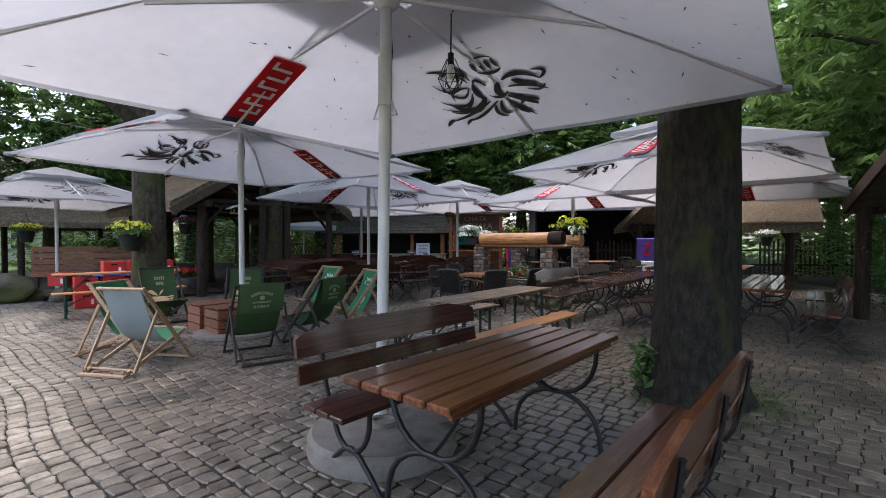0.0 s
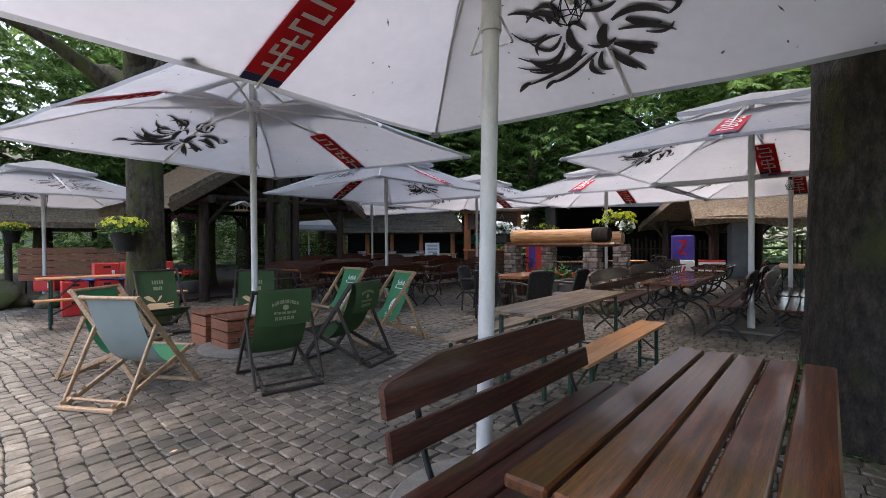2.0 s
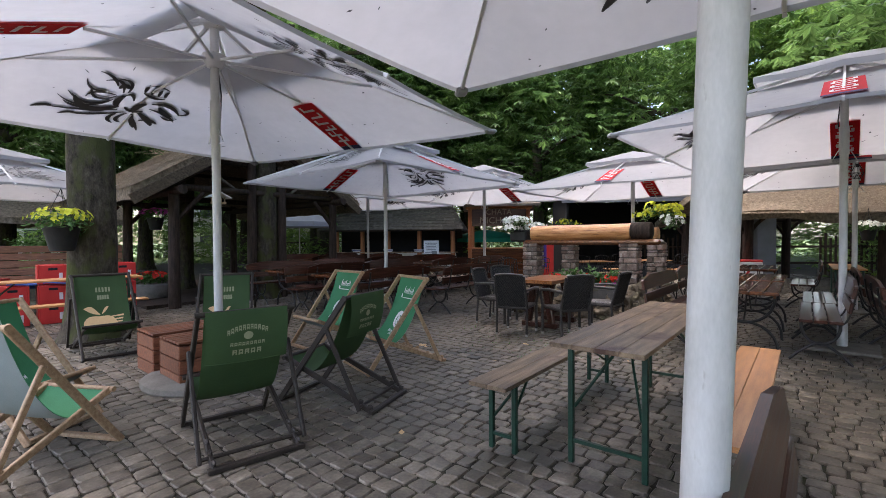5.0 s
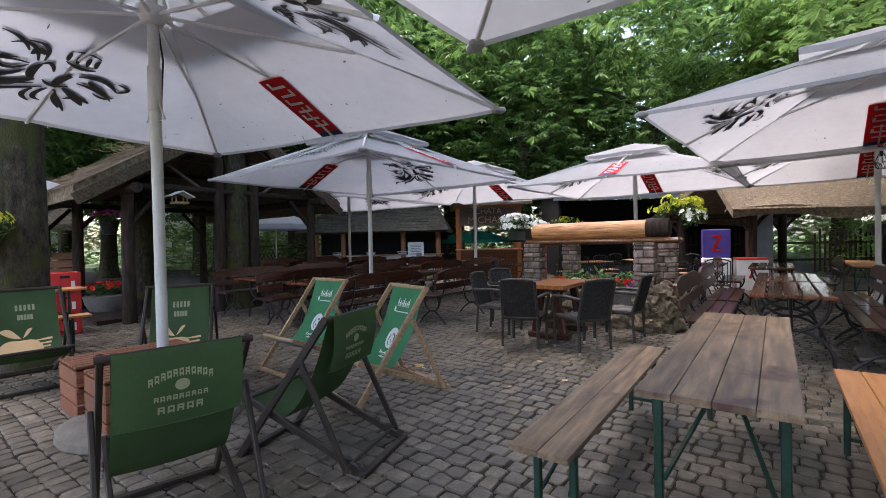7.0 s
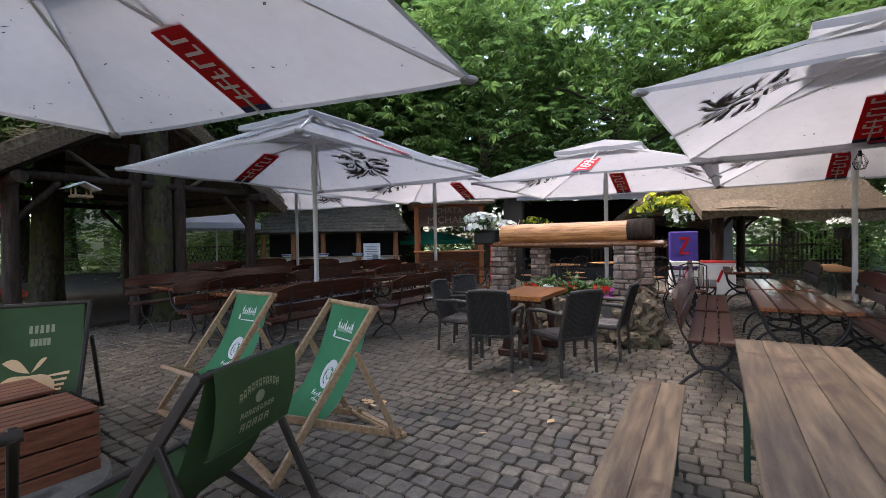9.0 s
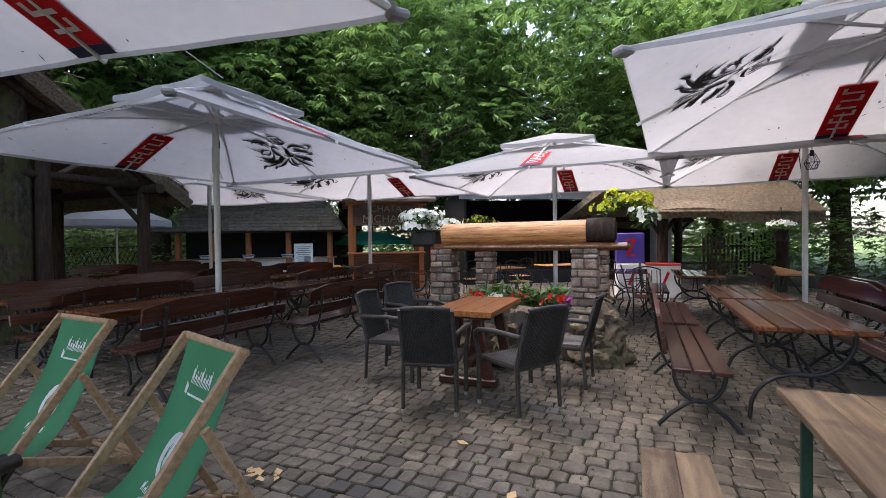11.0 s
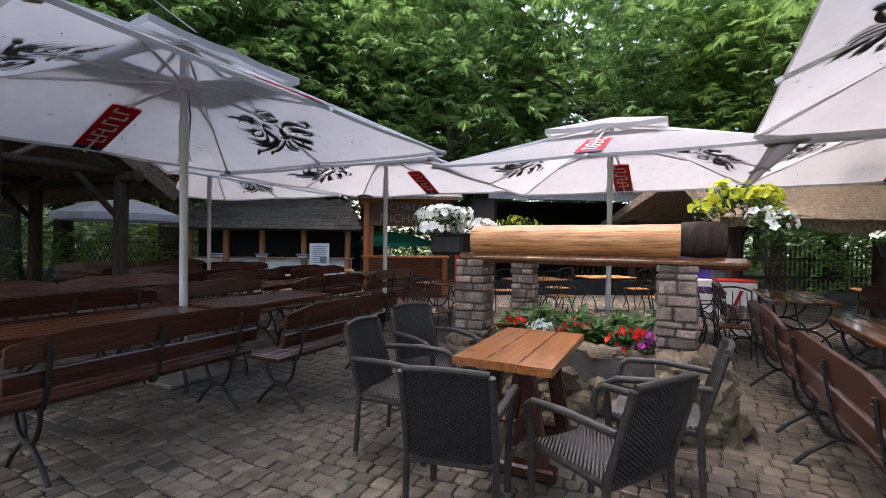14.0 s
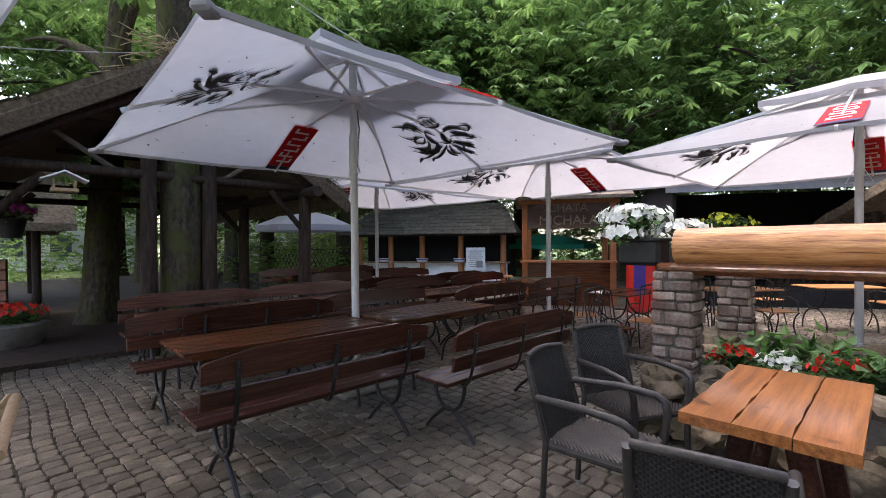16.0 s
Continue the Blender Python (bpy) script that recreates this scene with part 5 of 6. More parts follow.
part("cord", Mesh().tube([(0, 0, 0.2), (0, 0, 0.33)], 0.006, 5), M_IRON, bird)

# ---------- second shelter, further west ----------
far = thing("shelter", "far timber shelter with a low thatched roof", "shelter", pose(-17.5, 15.5, 0, 0, 0, ROW))
for x in (-3.2, 0, 3.2):
    for y in (-2, 2):
        part("post", Mesh().tube([(x, y, -0.05), (x, y, 2.3)], 0.1, 10), M_DARKWOOD, far, smooth=50)
for s in (-1, 1):
    rws = [[(x, s * t * 2.9, 3.9 - t * 1.75 + 0.03 * noise.noise((x, t * 3, s))) for x in (-4, -2, 0, 2, 4)] for t in (0, 0.25, 0.5, 0.75, 1)]
    part("roof_slope", Mesh().slab(rws if s < 0 else rws[::-1], 0.2), M_THATCH, far, "grey thatch", smooth=40)
    part("wall_plate", Mesh().tube([(-3.6, s * 2, 2.25), (3.6, s * 2, 2.25)], 0.08, 8), M_DARKWOOD, far)

# ---------- the bar hut at the back ----------
HX0, HX1, HY = -9.0, -2.25, 26.2
bar = thing("bar_hut", "low wooden bar hut with shingled roof and white counter front", "hut")
part("back_wall", Mesh().box(((HX0 + HX1) / 2, HY + 3.2, 1.0), (HX1 - HX0, 0.15, 2.1)), M_DARKPLANK, bar)
# black sheet before the back wall stands in for shade inside the hut
part("interior_shade", Mesh().box(((HX0 + HX1) / 2, HY + 1.2, 1.05), (HX1 - HX0 - 0.3, 0.08, 1.9)), M_BLACK, bar, "black sheet standing in for the shaded interior")
part("counter_front", Mesh().box(((HX0 + HX1) / 2, HY + 0.1, 0.35), (HX1 - HX0 - 0.2, 0.12, 0.76)), M_WHITE, bar, "white counter front")
part("counter_top", Mesh().box(((HX0 + HX1) / 2, HY + 0.05, 0.75), (HX1 - HX0, 0.4, 0.05), None, 0.01), M_GREYWOOD, bar)
for x in (HX0 + 0.3, HX0 + 1.7, HX0 + 3.1, HX0 + 4.75, HX1 - 0.25):
    part("post", Mesh().tube([(x, HY, -0.02), (x, HY, 2.05)], 0.12, 12), M_POSTORANGE, bar, "orange stained log post", smooth=50)
nrow, HT, HE = 9, 3.3, 1.92
rr = random.Random(4)
for k in range(nrow):
    t0, t1 = k / nrow, (k + 1.15) / nrow
    xs0, xs1 = HX0 - 0.5 + 1.1 * (1 - t1), HX1 + 0.3 - 0.75 * (1 - t1)
    y0, y1 = HY - 0.55 + 2.3 * (1 - t1), HY - 0.55 + 2.3 * (1 - t0)
    z0, z1 = HE + (HT - HE) * (1 - t1), HE + (HT - HE) * (1 - t0)
    x = xs0
    while x < xs1 - 0.05:
        w = min(rr.uniform(0.5, 0.9), xs1 - x)
        m = Mesh().slab([[(x + 0.006, y0, z0 + 0.05 + rr.uniform(0, 0.015)), (x + w - 0.006, y0, z0 + 0.05 + rr.uniform(0, 0.015))], [(x + 0.006, y1, z1 + 0.01), (x + w - 0.006, y1, z1 + 0.01)]], 0.035)
        part("shingle", m, M_SHINGLE, bar)
        x += w
part("roof_deck", Mesh().slab([[(HX0 - 0.4, HY - 0.5, HE), (HX1 + 0.25, HY - 0.5, HE)], [(HX0 + 0.7, HY + 1.75, HT - 0.05), (HX1 - 0.5, HY + 1.75, HT - 0.05)], [(HX0 - 0.4, HY + 4, HE), (HX1 + 0.25, HY + 4, HE)]], 0.08), M_DARKPLANK, bar)
part("side_roof", Mesh().add([(HX1 + 0.3, HY - 0.5, HE + 0.03), (HX1 + 0.3, HY + 4, HE + 0.03), (HX1 - 0.48, HY + 1.75, HT), (HX1 + 0.2, HY - 0.5, HE - 0.08), (HX1 + 0.2, HY + 4, HE - 0.08), (HX1 - 0.6, HY + 1.75, HT - 0.12)], [(0, 1, 2), (5, 4, 3), (0, 3, 4, 1), (1, 4, 5, 2), (2, 5, 3, 0)]), M_SHINGLE, bar)
menu = thing("menu_board", "white framed menu sheet fixed between the bar posts", "menu board", pose(HX1 - 1.35, HY - 0.18, 0.9))
part("sheet", Mesh().box((0, 0, 0), (0.78, 0.02, 0.92), None, 0.005), M_WHITE, menu)
lines = Mesh()
for k in range(9):
    lines.box((0.0, -0.014, 0.32 - 0.08 * k), (0.5 if k % 3 else 0.62, 0.006, 0.03))
tagged(part("printed_text", lines, M_GREYPANEL, menu), kind="stuff")
part("photo_print", Mesh().box((0.16, -0.017, -0.22), (0.26, 0.006, 0.26)), M_GREYPANEL, menu)

# ---------- the kiosk with the sign ----------
KX0, KX1, KY = -1.2, 0.85, 19.3
kiosk = thing("kiosk", "brown timber kiosk with a carved sign panel above an open counter", "kiosk")
for x in (KX0, KX1):
    for y in (KY, KY + 1.7):
        part("post", Mesh().box((x, y, 1.25), (0.14, 0.14, 2.5), None, 0.01), M_POSTORANGE, kiosk)
part("sign_board", Mesh().box(((KX0 + KX1) / 2, KY - 0.02, 2.18), (KX1 - KX0 - 0.1, 0.06, 0.62), None, 0.01), M_VARN_RED, kiosk, "dark brown carved sign panel")
part("side_board", Mesh().box((KX1 + 0.02, KY + 0.85, 2.2), (0.05, 1.6, 0.5)), M_VARN_RED, kiosk)
part("header", Mesh().box(((KX0 + KX1) / 2, KY, 2.52), (KX1 - KX0 + 0.3, 0.16, 0.1), None, 0.01), M_POSTORANGE, kiosk)
part("counter_front", Mesh().box(((KX0 + KX1) / 2, KY, 0.52), (KX1 - KX0 - 0.14, 0.08, 1.04)), M_VARN, kiosk)
part("counter_top", Mesh().box(((KX0 + KX1) / 2, KY - 0.05, 1.07), (KX1 - KX0 + 0.2, 0.45, 0.05), None, 0.01), M_POSTORANGE, kiosk)
part("roof", Mesh().slab([[(KX0 - 0.4, KY - 0.5, 2.62), (KX1 + 0.4, KY - 0.5, 2.62)], [(KX0 - 0.4, KY + 1.0, 3.1), (KX1 + 0.4, KY + 1.0, 3.1)], [(KX0 - 0.4, KY + 2.4, 2.62), (KX1 + 0.4, KY + 2.4, 2.62)]], 0.08), M_SHINGLE, kiosk)
for text, z, size in (("CHATA", 2.27, 0.27), ("MICHAŁA", 1.96, 0.32)):
    cu = bpy.data.curves.new("letters", "FONT")
    cu.body, cu.size, cu.extrude, cu.align_x = text, size, 0.012, "CENTER"
    draft = bpy.data.objects.new("draft", cu)
    lettering = bpy.data.meshes.new_from_object(draft)
    bpy.data.objects.remove(draft)
    lettering.materials.clear()
    lettering.materials.append(M_LETTER)
    t = new("sign_lettering", lettering)
    t.matrix_basis = pose((KX0 + KX1) / 2, KY - 0.13, z, 90, 0, 0)
    t.parent = kiosk

# ---------- the dark stage ----------
stage = thing("stage", "black covered stage with grey side panels and a dark valance", "stage")
SX0, SX1, SY = 2.3, 9.0, 19.8
part("back_cloth", Mesh().box(((SX0 + SX1) / 2, SY + 4.0, 1.5), (SX1 - SX0, 0.08, 3.0)), M_BLACK, stage, "black back cloth")
for x in (SX0, SX1):
    part("side_cloth", Mesh().box((x, SY + 2.0, 1.5), (0.08, 4.0, 3.0)), M_BLACK, stage)
part("roof", Mesh().slab([[(SX0 - 0.3, SY - 0.4, 3.0), (SX1 + 0.3, SY - 0.4, 3.0)], [(SX0 - 0.3, SY + 4.4, 3.5), (SX1 + 0.3, SY + 4.4, 3.5)]], 0.1), M_GREYPANEL, stage, "grey sloping roof")
part("valance", Mesh().box(((SX0 + SX1) / 2, SY - 0.3, 2.82), (SX1 - SX0 + 0.5, 0.05, 0.3)), M_GREYPANEL, stage, "grey valance")
part("pillar", Mesh().box((SX1 - 0.2, SY - 0.2, 1.4), (0.6, 0.3, 2.8), None, 0.02), M_GREYPANEL, stage, "grey painted pillar")
part("platform", Mesh().box(((SX0 + SX1) / 2, SY + 2.0, 0.2), (SX1 - SX0 - 0.1, 3.9, 0.4)), M_BLACK, stage)
scroll = thing("scroll_ornament", "white scroll ornament on the stage front", "ornament", pose(7.6, SY - 0.36, 2.95))
g = Mesh()
for s in (-1, 1):
    g.tube(arc((0, 0, 0), (s * 0.25, 0, 0.22), (s * 0.5, 0, 0.0)), 0.035, 6).tube(arc((0, 0, 0.1), (s * 0.12, 0, -0.18), (s * 0.3, 0, 0.02)), 0.03, 6)
part("scroll", g, M_WHITE, scroll)

# ---------- thatched shelter to the east ----------
east = thing("shelter", "open shelter with a thick grey thatched roof and dark posts", "shelter", pose(9.3, 18.0, 0, 0, 0, 0))
for x in (-2.9, 0.4):
    for y in (-2.0, 2.0):
        part("post", Mesh().tube([(x, y, -0.05), (x + 0.03, y, 2.2)], 0.13, 10), M_DARKWOOD, east, smooth=50)
        for k in (-1, 1):
            part("knee_brace", Mesh().tube(arc((x, y, 1.35), (x + k * 0.25, y, 1.75), (x + k * 0.6, y, 2.0)), 0.05, 8), M_DARKWOOD, east, smooth=50)
part("wall_plate", Mesh().tube([(-3.2, -2.0, 2.02), (0.9, -2.0, 2.02)], 0.09, 10), M_DARKWOOD, east)
part("wall_plate", Mesh().tube([(-3.2, 2.0, 2.02), (0.9, 2.0, 2.02)], 0.09, 10), M_DARKWOOD, east)
for s in (-1, 1):
    rws = []
    for i in range(9):
        t = i / 8
        rws.append([(-2.9 - 0.8 * t + (5.2 - 0.6 * t) * j / 12, s * t * 2.7, 3.25 - t * 1.15 - 0.12 * t * t + 0.05 * noise.noise((j * 0.9, i * 0.8, s + 4)) + (0.1 * math.sin(j * 0.52) if t > 0.8 else 0)) for j in range(13)])
    part("roof_slope", Mesh().slab(rws if s < 0 else rws[::-1], 0.22), M_THATCH, east, "thick grey thatch", smooth=40)
tagged(part("straw", straw(lambda a, b: (-2.9 - 0.8 * b + (5.2 - 0.6 * b) * a, -b * 2.72, 3.28 - b * 1.15 - 0.12 * b * b), 4000, 0.12, 57), M_THATCH, east, "loose straw of the thatch"), kind="stuff")
fence = thing("picket_fence", "dark wooden picket fence in front of the lawn", "fence", pose(9.5, 21.0, 0))
for k in range(60):
    if 0.5 < -4.5 + 0.17 * k < 1.9:
        continue  # the gap onto the lawn
    part("picket", Mesh().box((-4.5 + 0.17 * k, 0, 0.72 + 0.05 * math.sin(k * 2.3)), (0.07, 0.025, 1.44 + 0.1 * math.sin(k * 2.3))), M_DARKPLANK, fence)
for z in (0.45, 1.05):
    part("rail", Mesh().box((0.5, 0.03, z), (10.2, 0.04, 0.08)), M_DARKPLANK, fence)

# ---------- dark shelter at the yard's east corner ----------
corner = thing("shelter", "dark timber shelter with an old sagging roof, overgrown with vines", "shelter")
v0, v1, ww = Vector((7.4, 10.3, 2.1)), Vector((6.5, 7.9, 2.9)), Vector((0.94, -0.35, 0)) * 4.5
v2 = Vector((5.6, 5.45, 2.1))
for a, b, flip in ((v0, v1, False), (v1, v2, False)):
    rws = [[a.lerp(b, i / 6) + ww * (j / 6) + Vector((0, 0, 0.04 * noise.noise((i * 0.9, j * 0.9, a.z)))) for i in range(7)] for j in range(7)]
    part("roof_slope", Mesh().slab(rws, 0.16), M_SHINGLE, corner, "dark old roof covering", smooth=40)
    part("verge_board", Mesh().bar(a + Vector((0, 0, -0.06)), b + Vector((0, 0, -0.06)), 0.06, 0.22), M_DARKPLANK, corner)
for q in (v0 + Vector((0.1, -0.3, -2.1)), v2 + Vector((0.35, 0.3, -2.1)), v0 + ww + Vector((-0.2, -0.2, -2.1)), v2 + ww + Vector((0, 0.3, -2.1))):
    part("post", Mesh().tube([(q.x, q.y, -0.05), (q.x + 0.02, q.y, 2.12)], 0.12, 10), M_DARKWOOD, corner, smooth=50)
part("wall_plate", Mesh().tube([tuple(v0 + Vector((0.0, -0.25, -0.1))), tuple(v0 + ww + Vector((0, -0.25, -0.1)))], 0.09, 10), M_DARKWOOD, corner)
solid("climbing_vine", leaves(Mesh(), (7.75, 9.75, 1.1), (0.3, 0.4, 1.1), 800, 0.11, random.Random(404)), M_PLANT, "dark green climbing vine on the shelter posts", "vine")

# ---------- loose things in the yard ----------
for k, (x, y, rz) in enumerate(((-8.15, 9.55, 52), (-7.85, 9.95, 52), (-7.55, 10.33, 52), (-7.25, 10.72, 52), (-9.9, 10.6, 20))):
    for lev in range((2, 3, 3, 3, 1)[k]):
        u = thing("plastic_crate", "red plastic bottle crate with hand holes, stacked beside a beer table", "crate", pose(x, y, 0.335 * lev + (0 if k < 4 else 0.35), 0, 0, rz), group="red crates")
        for s in (-1, 1):
            part("side", Mesh().box((s * 0.19, 0, 0.165), (0.025, 0.42, 0.32), None, 0.008), M_REDBOX, u)
            part("side", Mesh().box((0, s * 0.2, 0.165), (0.36, 0.025, 0.32), None, 0.008), M_REDBOX, u)
            part("hand_hole", Mesh().box((0, s * 0.214, 0.255), (0.12, 0.006, 0.04)), M_BLACK, u)
            part("white_mark", Mesh().box((0.1, s * 0.215, 0.13), (0.05, 0.006, 0.12)), M_WHITEPRINT, u)
        part("base", Mesh().box((0, 0, 0.02), (0.36, 0.38, 0.03)), M_REDBOX, u)
solid("blue_tarpaulin", Mesh().slab([[(-0.25 + 0.06 * math.sin(j), -0.8 + 0.16 * j, 0.70 + 0.02 * math.sin(2.1 * j)) for j in range(11)], [(0.2, -0.8 + 0.16 * j, 0.71 + 0.02 * math.cos(1.7 * j)) for j in range(11)], [(0.25, -0.8 + 0.16 * j, 0.6) for j in range(11)]], 0.02), M_BLUE, "folded blue tarpaulin lying over stacked red crates", "tarpaulin", m=pose(-7.7, 10.13, 0, 0, 0, 142))
rg = random.Random(77)
solid("boulder", Mesh().blob((0, 0, 0.33), (0.62, 0.45, 0.34), rg, 0.16, 3), M_BOULDER, "large smooth mossy boulder lying on the paving", "boulder", m=pose(-10.7, 9.9, 0, 0, 0, 20), smooth=60)
for k in range(5):
    solid("boulder", Mesh().blob((0, 0, 0.12), (0.3, 0.24, 0.18), rg, 0.2, 2), M_BOULDER, "small grey field stone beside the paving", "boulder", m=pose(-9.3 + 0.42 * k - 1.2, 10.4 + 0.25 * (k % 2), 0, 0, 0, 40 * k), smooth=60, group="edge stones")
wall = thing("slatted_screen", "reddish-brown slatted timber planter screen", "screen", pose(-11.8, 13.4, 0, 0, 0, 22))
for k in range(5):
    part("slat", Mesh().box((0, 0, 0.45 + 0.19 * k), (3.4, 0.04, 0.17), None, 0.006), M_CRATE, wall)
for x in (-1.6, 0, 1.6):
    part("post", Mesh().box((x, 0.06, 0.65), (0.09, 0.09, 1.3)), M_DARKPLANK, wall)
solid("planter_greenery", leaves(Mesh(), (-11.8, 13.7, 1.4), (1.7, 0.35, 0.2), 700, 0.14, rg), M_PLANT, "grey-green leaves behind the slatted screen", "plant")


def hanging_pot(x, y, z, bloom, label, seed, big=1.0):
    u = thing("hanging_pot", label, "flower pot", pose(x, y, z), group="hanging pots")
    part("pot", Mesh().lathe([(0.13 * big, -0.32 * big), (0.2 * big, -0.02), (0.215 * big, 0.0), (0.19 * big, 0.0)], seg=18), M_POTBLACK, u, smooth=40)
    tagged(part("foliage", leaves(Mesh(), (0, 0, 0.08), (0.36 * big, 0.36 * big, 0.16 * big), 320, 0.08, random.Random(seed)), M_PLANT, u), kind="stuff")
    tagged(part("flower_mass", blooms(Mesh(), (0, 0, 0.08), (0.36 * big, 0.36 * big, 0.17 * big), 90, 0.036, random.Random(seed + 1)), bloom, u), kind="stuff")
    for k in range(3):
        a = 2.1 * k
        part("wire", Mesh().tube([(0.2 * big * math.cos(a), 0.2 * big * math.sin(a), 0), (0, 0, 0.5)], 0.004, 4), M_IRON, u)
    return u


hanging_pot(-5.92, 8.35, 1.58, M_YELLOW, "black hanging pot of yellow-green flowers fixed to a trunk", 81)
hanging_pot(-8.3, 12.9, 1.95, M_BLOOMPINK, "hanging pot of pink flowers under the shelter eave", 83, 0.9)
hanging_pot(8.37, 14.7, 1.55, M_BLOOMWHITE, "hanging pot of white flowers under the thatched eave", 85, 0.8)
hanging_pot(-12.6, 12.0, 1.75, M_YELLOW, "hanging pot of yellow flowers", 87)
tub = thing("stone_tub", "grey stone tub of red flowers in front of the shelter", "planter", pose(-8.35, 12.9, 0.0))
part("tub", Mesh().lathe([(0.3, 0), (0.42, 0.2), (0.46, 0.38), (0.4, 0.4)], seg=18), M_CONC, tub, smooth=40)
part("foliage", leaves(Mesh(), (0, 0, 0.5), (0.45, 0.45, 0.16), 350, 0.1, rg), M_PLANT, tub)
part("flower_mass", blooms(Mesh(), (0, 0, 0.52), (0.45, 0.45, 0.17), 60, 0.05, rg), M_BLOOMRED, tub)


def caged_bulb(x, y, z, top):
    u = thing("caged_bulb", "hanging lamp bulb in an open black wire cage, switched off", "lamp", pose(x, y, z), group="caged lamps")
    part("cable", Mesh().tube([(0, 0, 0.16), (0.005, 0, top - z)], 0.006, 5), M_BLACK, u)
    part("socket", Mesh().tube([(0, 0, 0.10), (0, 0, 0.19)], 0.024, 10), M_BLACK, u, smooth=40)
    part("bulb", Mesh().lathe([(0.015, 0.11), (0.03, 0.06), (0.034, 0.02), (0.02, -0.01), (0.004, -0.018)], seg=12), M_WHITE, u, smooth=60)
    c = Mesh()
    for k in range(6):
        a, b = math.pi / 3 * k, math.pi / 3 * (k + 1)
        P = lambda q, r, h: (r * math.cos(q), r * math.sin(q), h)
        for p, q in ((P(a, 0.03, 0.15), P(a, 0.1, 0.0)), (P(a, 0.1, 0.0), P(b, 0.1, 0.0)), (P(a, 0.1, 0.0), P((a + b) / 2, 0.065, -0.1)), (P(b, 0.1, 0.0), P((a + b) / 2, 0.065, -0.1)), (P((a + b) / 2, 0.065, -0.1), P((a + b) / 2 + math.pi / 3, 0.065, -0.1))):
            c.tube([p, q], 0.0035, 5)
    part("wire_cage", c, M_BLACK, u)


caged_bulb(0.6, 4.3, 2.70, 3.2)
caged_bulb(6.15, 11.95, 2.52, 3.2)

# signs and cabinets beside the planter
cab = thing("drinks_cabinet", "white cabinet with red marks and a violet board on top", "cabinet", pose(5.55, 16.0, 0, 0, 0, -20))
part("body", Mesh().box((0, 0, 0.4), (0.62, 0.5, 0.8), None, 0.02), M_WHITE, cab)
part("board", Mesh().box((0, 0, 1.17), (0.62, 0.3, 0.72), None, 0.02), M_PURPLE, cab, "violet board")
part("red_mark", Mesh().bar((-0.1, -0.155, 1.36), (0.1, -0.155, 1.36), 0.008, 0.06), M_RED, cab)
part("red_mark", Mesh().bar((0.08, -0.155, 1.34), (-0.08, -0.155, 1.02), 0.008, 0.07), M_RED, cab)
part("red_mark", Mesh().bar((-0.1, -0.155, 1.0), (0.1, -0.155, 1.0), 0.008, 0.06), M_RED, cab)
part("red_mark", Mesh().bar((0.06, -0.256, 0.62), (-0.06, -0.256, 0.3), 0.008, 0.06), M_RED, cab)
cab2 = thing("drinks_cabinet", "white cabinet with a red lid and red marks", "cabinet", pose(6.25, 15.75, 0, 0, 0, -20))
part("body", Mesh().box((0, 0, 0.38), (0.66, 0.5, 0.76), None, 0.02), M_WHITE, cab2)
part("lid", Mesh().box((0, 0, 0.78), (0.68, 0.52, 0.05), None, 0.015), M_REDBOX, cab2, "red lid")
part("red_mark", Mesh().bar((0.06, -0.256, 0.6), (-0.06, -0.256, 0.3), 0.008, 0.06), M_RED, cab2)
vend = thing("drinks_cooler", "red and violet drinks cooler by the stage", "cooler", pose(1.35, 18.6, 0, 0, 0, 10))
part("body", Mesh().box((0, 0, 0.75), (0.5, 0.5, 1.5), None, 0.02), M_REDBOX, vend)
part("front", Mesh().box((-0.12, -0.256, 0.9), (0.24, 0.01, 0.9)), M_PURPLE, vend)


def metal_chair(m, wood=M_VARN):
    u = thing("iron_chair", "black iron garden chair with wooden slats", "chair", m, group="iron chairs")
    for i in range(4):
        part("seat_slat", Mesh().box((0, -0.15 + 0.1 * i, 0.45), (0.42, 0.085, 0.018), None, 0.004), wood, u)
    for s in (-1, 1):
        part("side_frame", Mesh().tube([(s * 0.21, -0.24, 0.0), (s * 0.2, -0.16, 0.3), (s * 0.21, -0.2, 0.45), (s * 0.21, -0.3, 0.88)], 0.011, 6).tube(arc((s * 0.21, 0.2, 0.0), (s * 0.21, 0.1, 0.25), (s * 0.21, 0.2, 0.44)), 0.011, 6).tube([(s * 0.21, -0.24, 0.64), (s * 0.23, 0.0, 0.66), (s * 0.23, 0.16, 0.6), (s * 0.21, 0.18, 0.45)], 0.01, 6), M_IRON, u, smooth=50)
    for i in range(5):
        part("back_rod", Mesh().tube([(-0.16 + 0.08 * i, -0.2, 0.46), (-0.16 + 0.08 * i, -0.295, 0.86)], 0.007, 5), M_IRON, u)
    part("top_rail", Mesh().tube(arc((-0.21, -0.3, 0.87), (0, -0.31, 0.92), (0.21, -0.3, 0.87)), 0.013, 6), M_IRON, u)
    return u


def small_table(m, top, label):
    u = thing("bistro_table", label, "table", m, group="bistro tables")
    for i in range(5):
        part("slat", Mesh().box((0, -0.28 + 0.14 * i, 0.74), (1.1, 0.13, 0.022), None, 0.004), top, u)
    for s in (-1, 1):
        part("leg", Mesh().tube(halfloop(s * 0.4, 0.25, 0.72, 0.36), 0.013, 6).tube(halfloop(s * 0.4, 0.28, 0.0, 0.37), 0.013, 6), M_IRON, u, smooth=50)
    return u


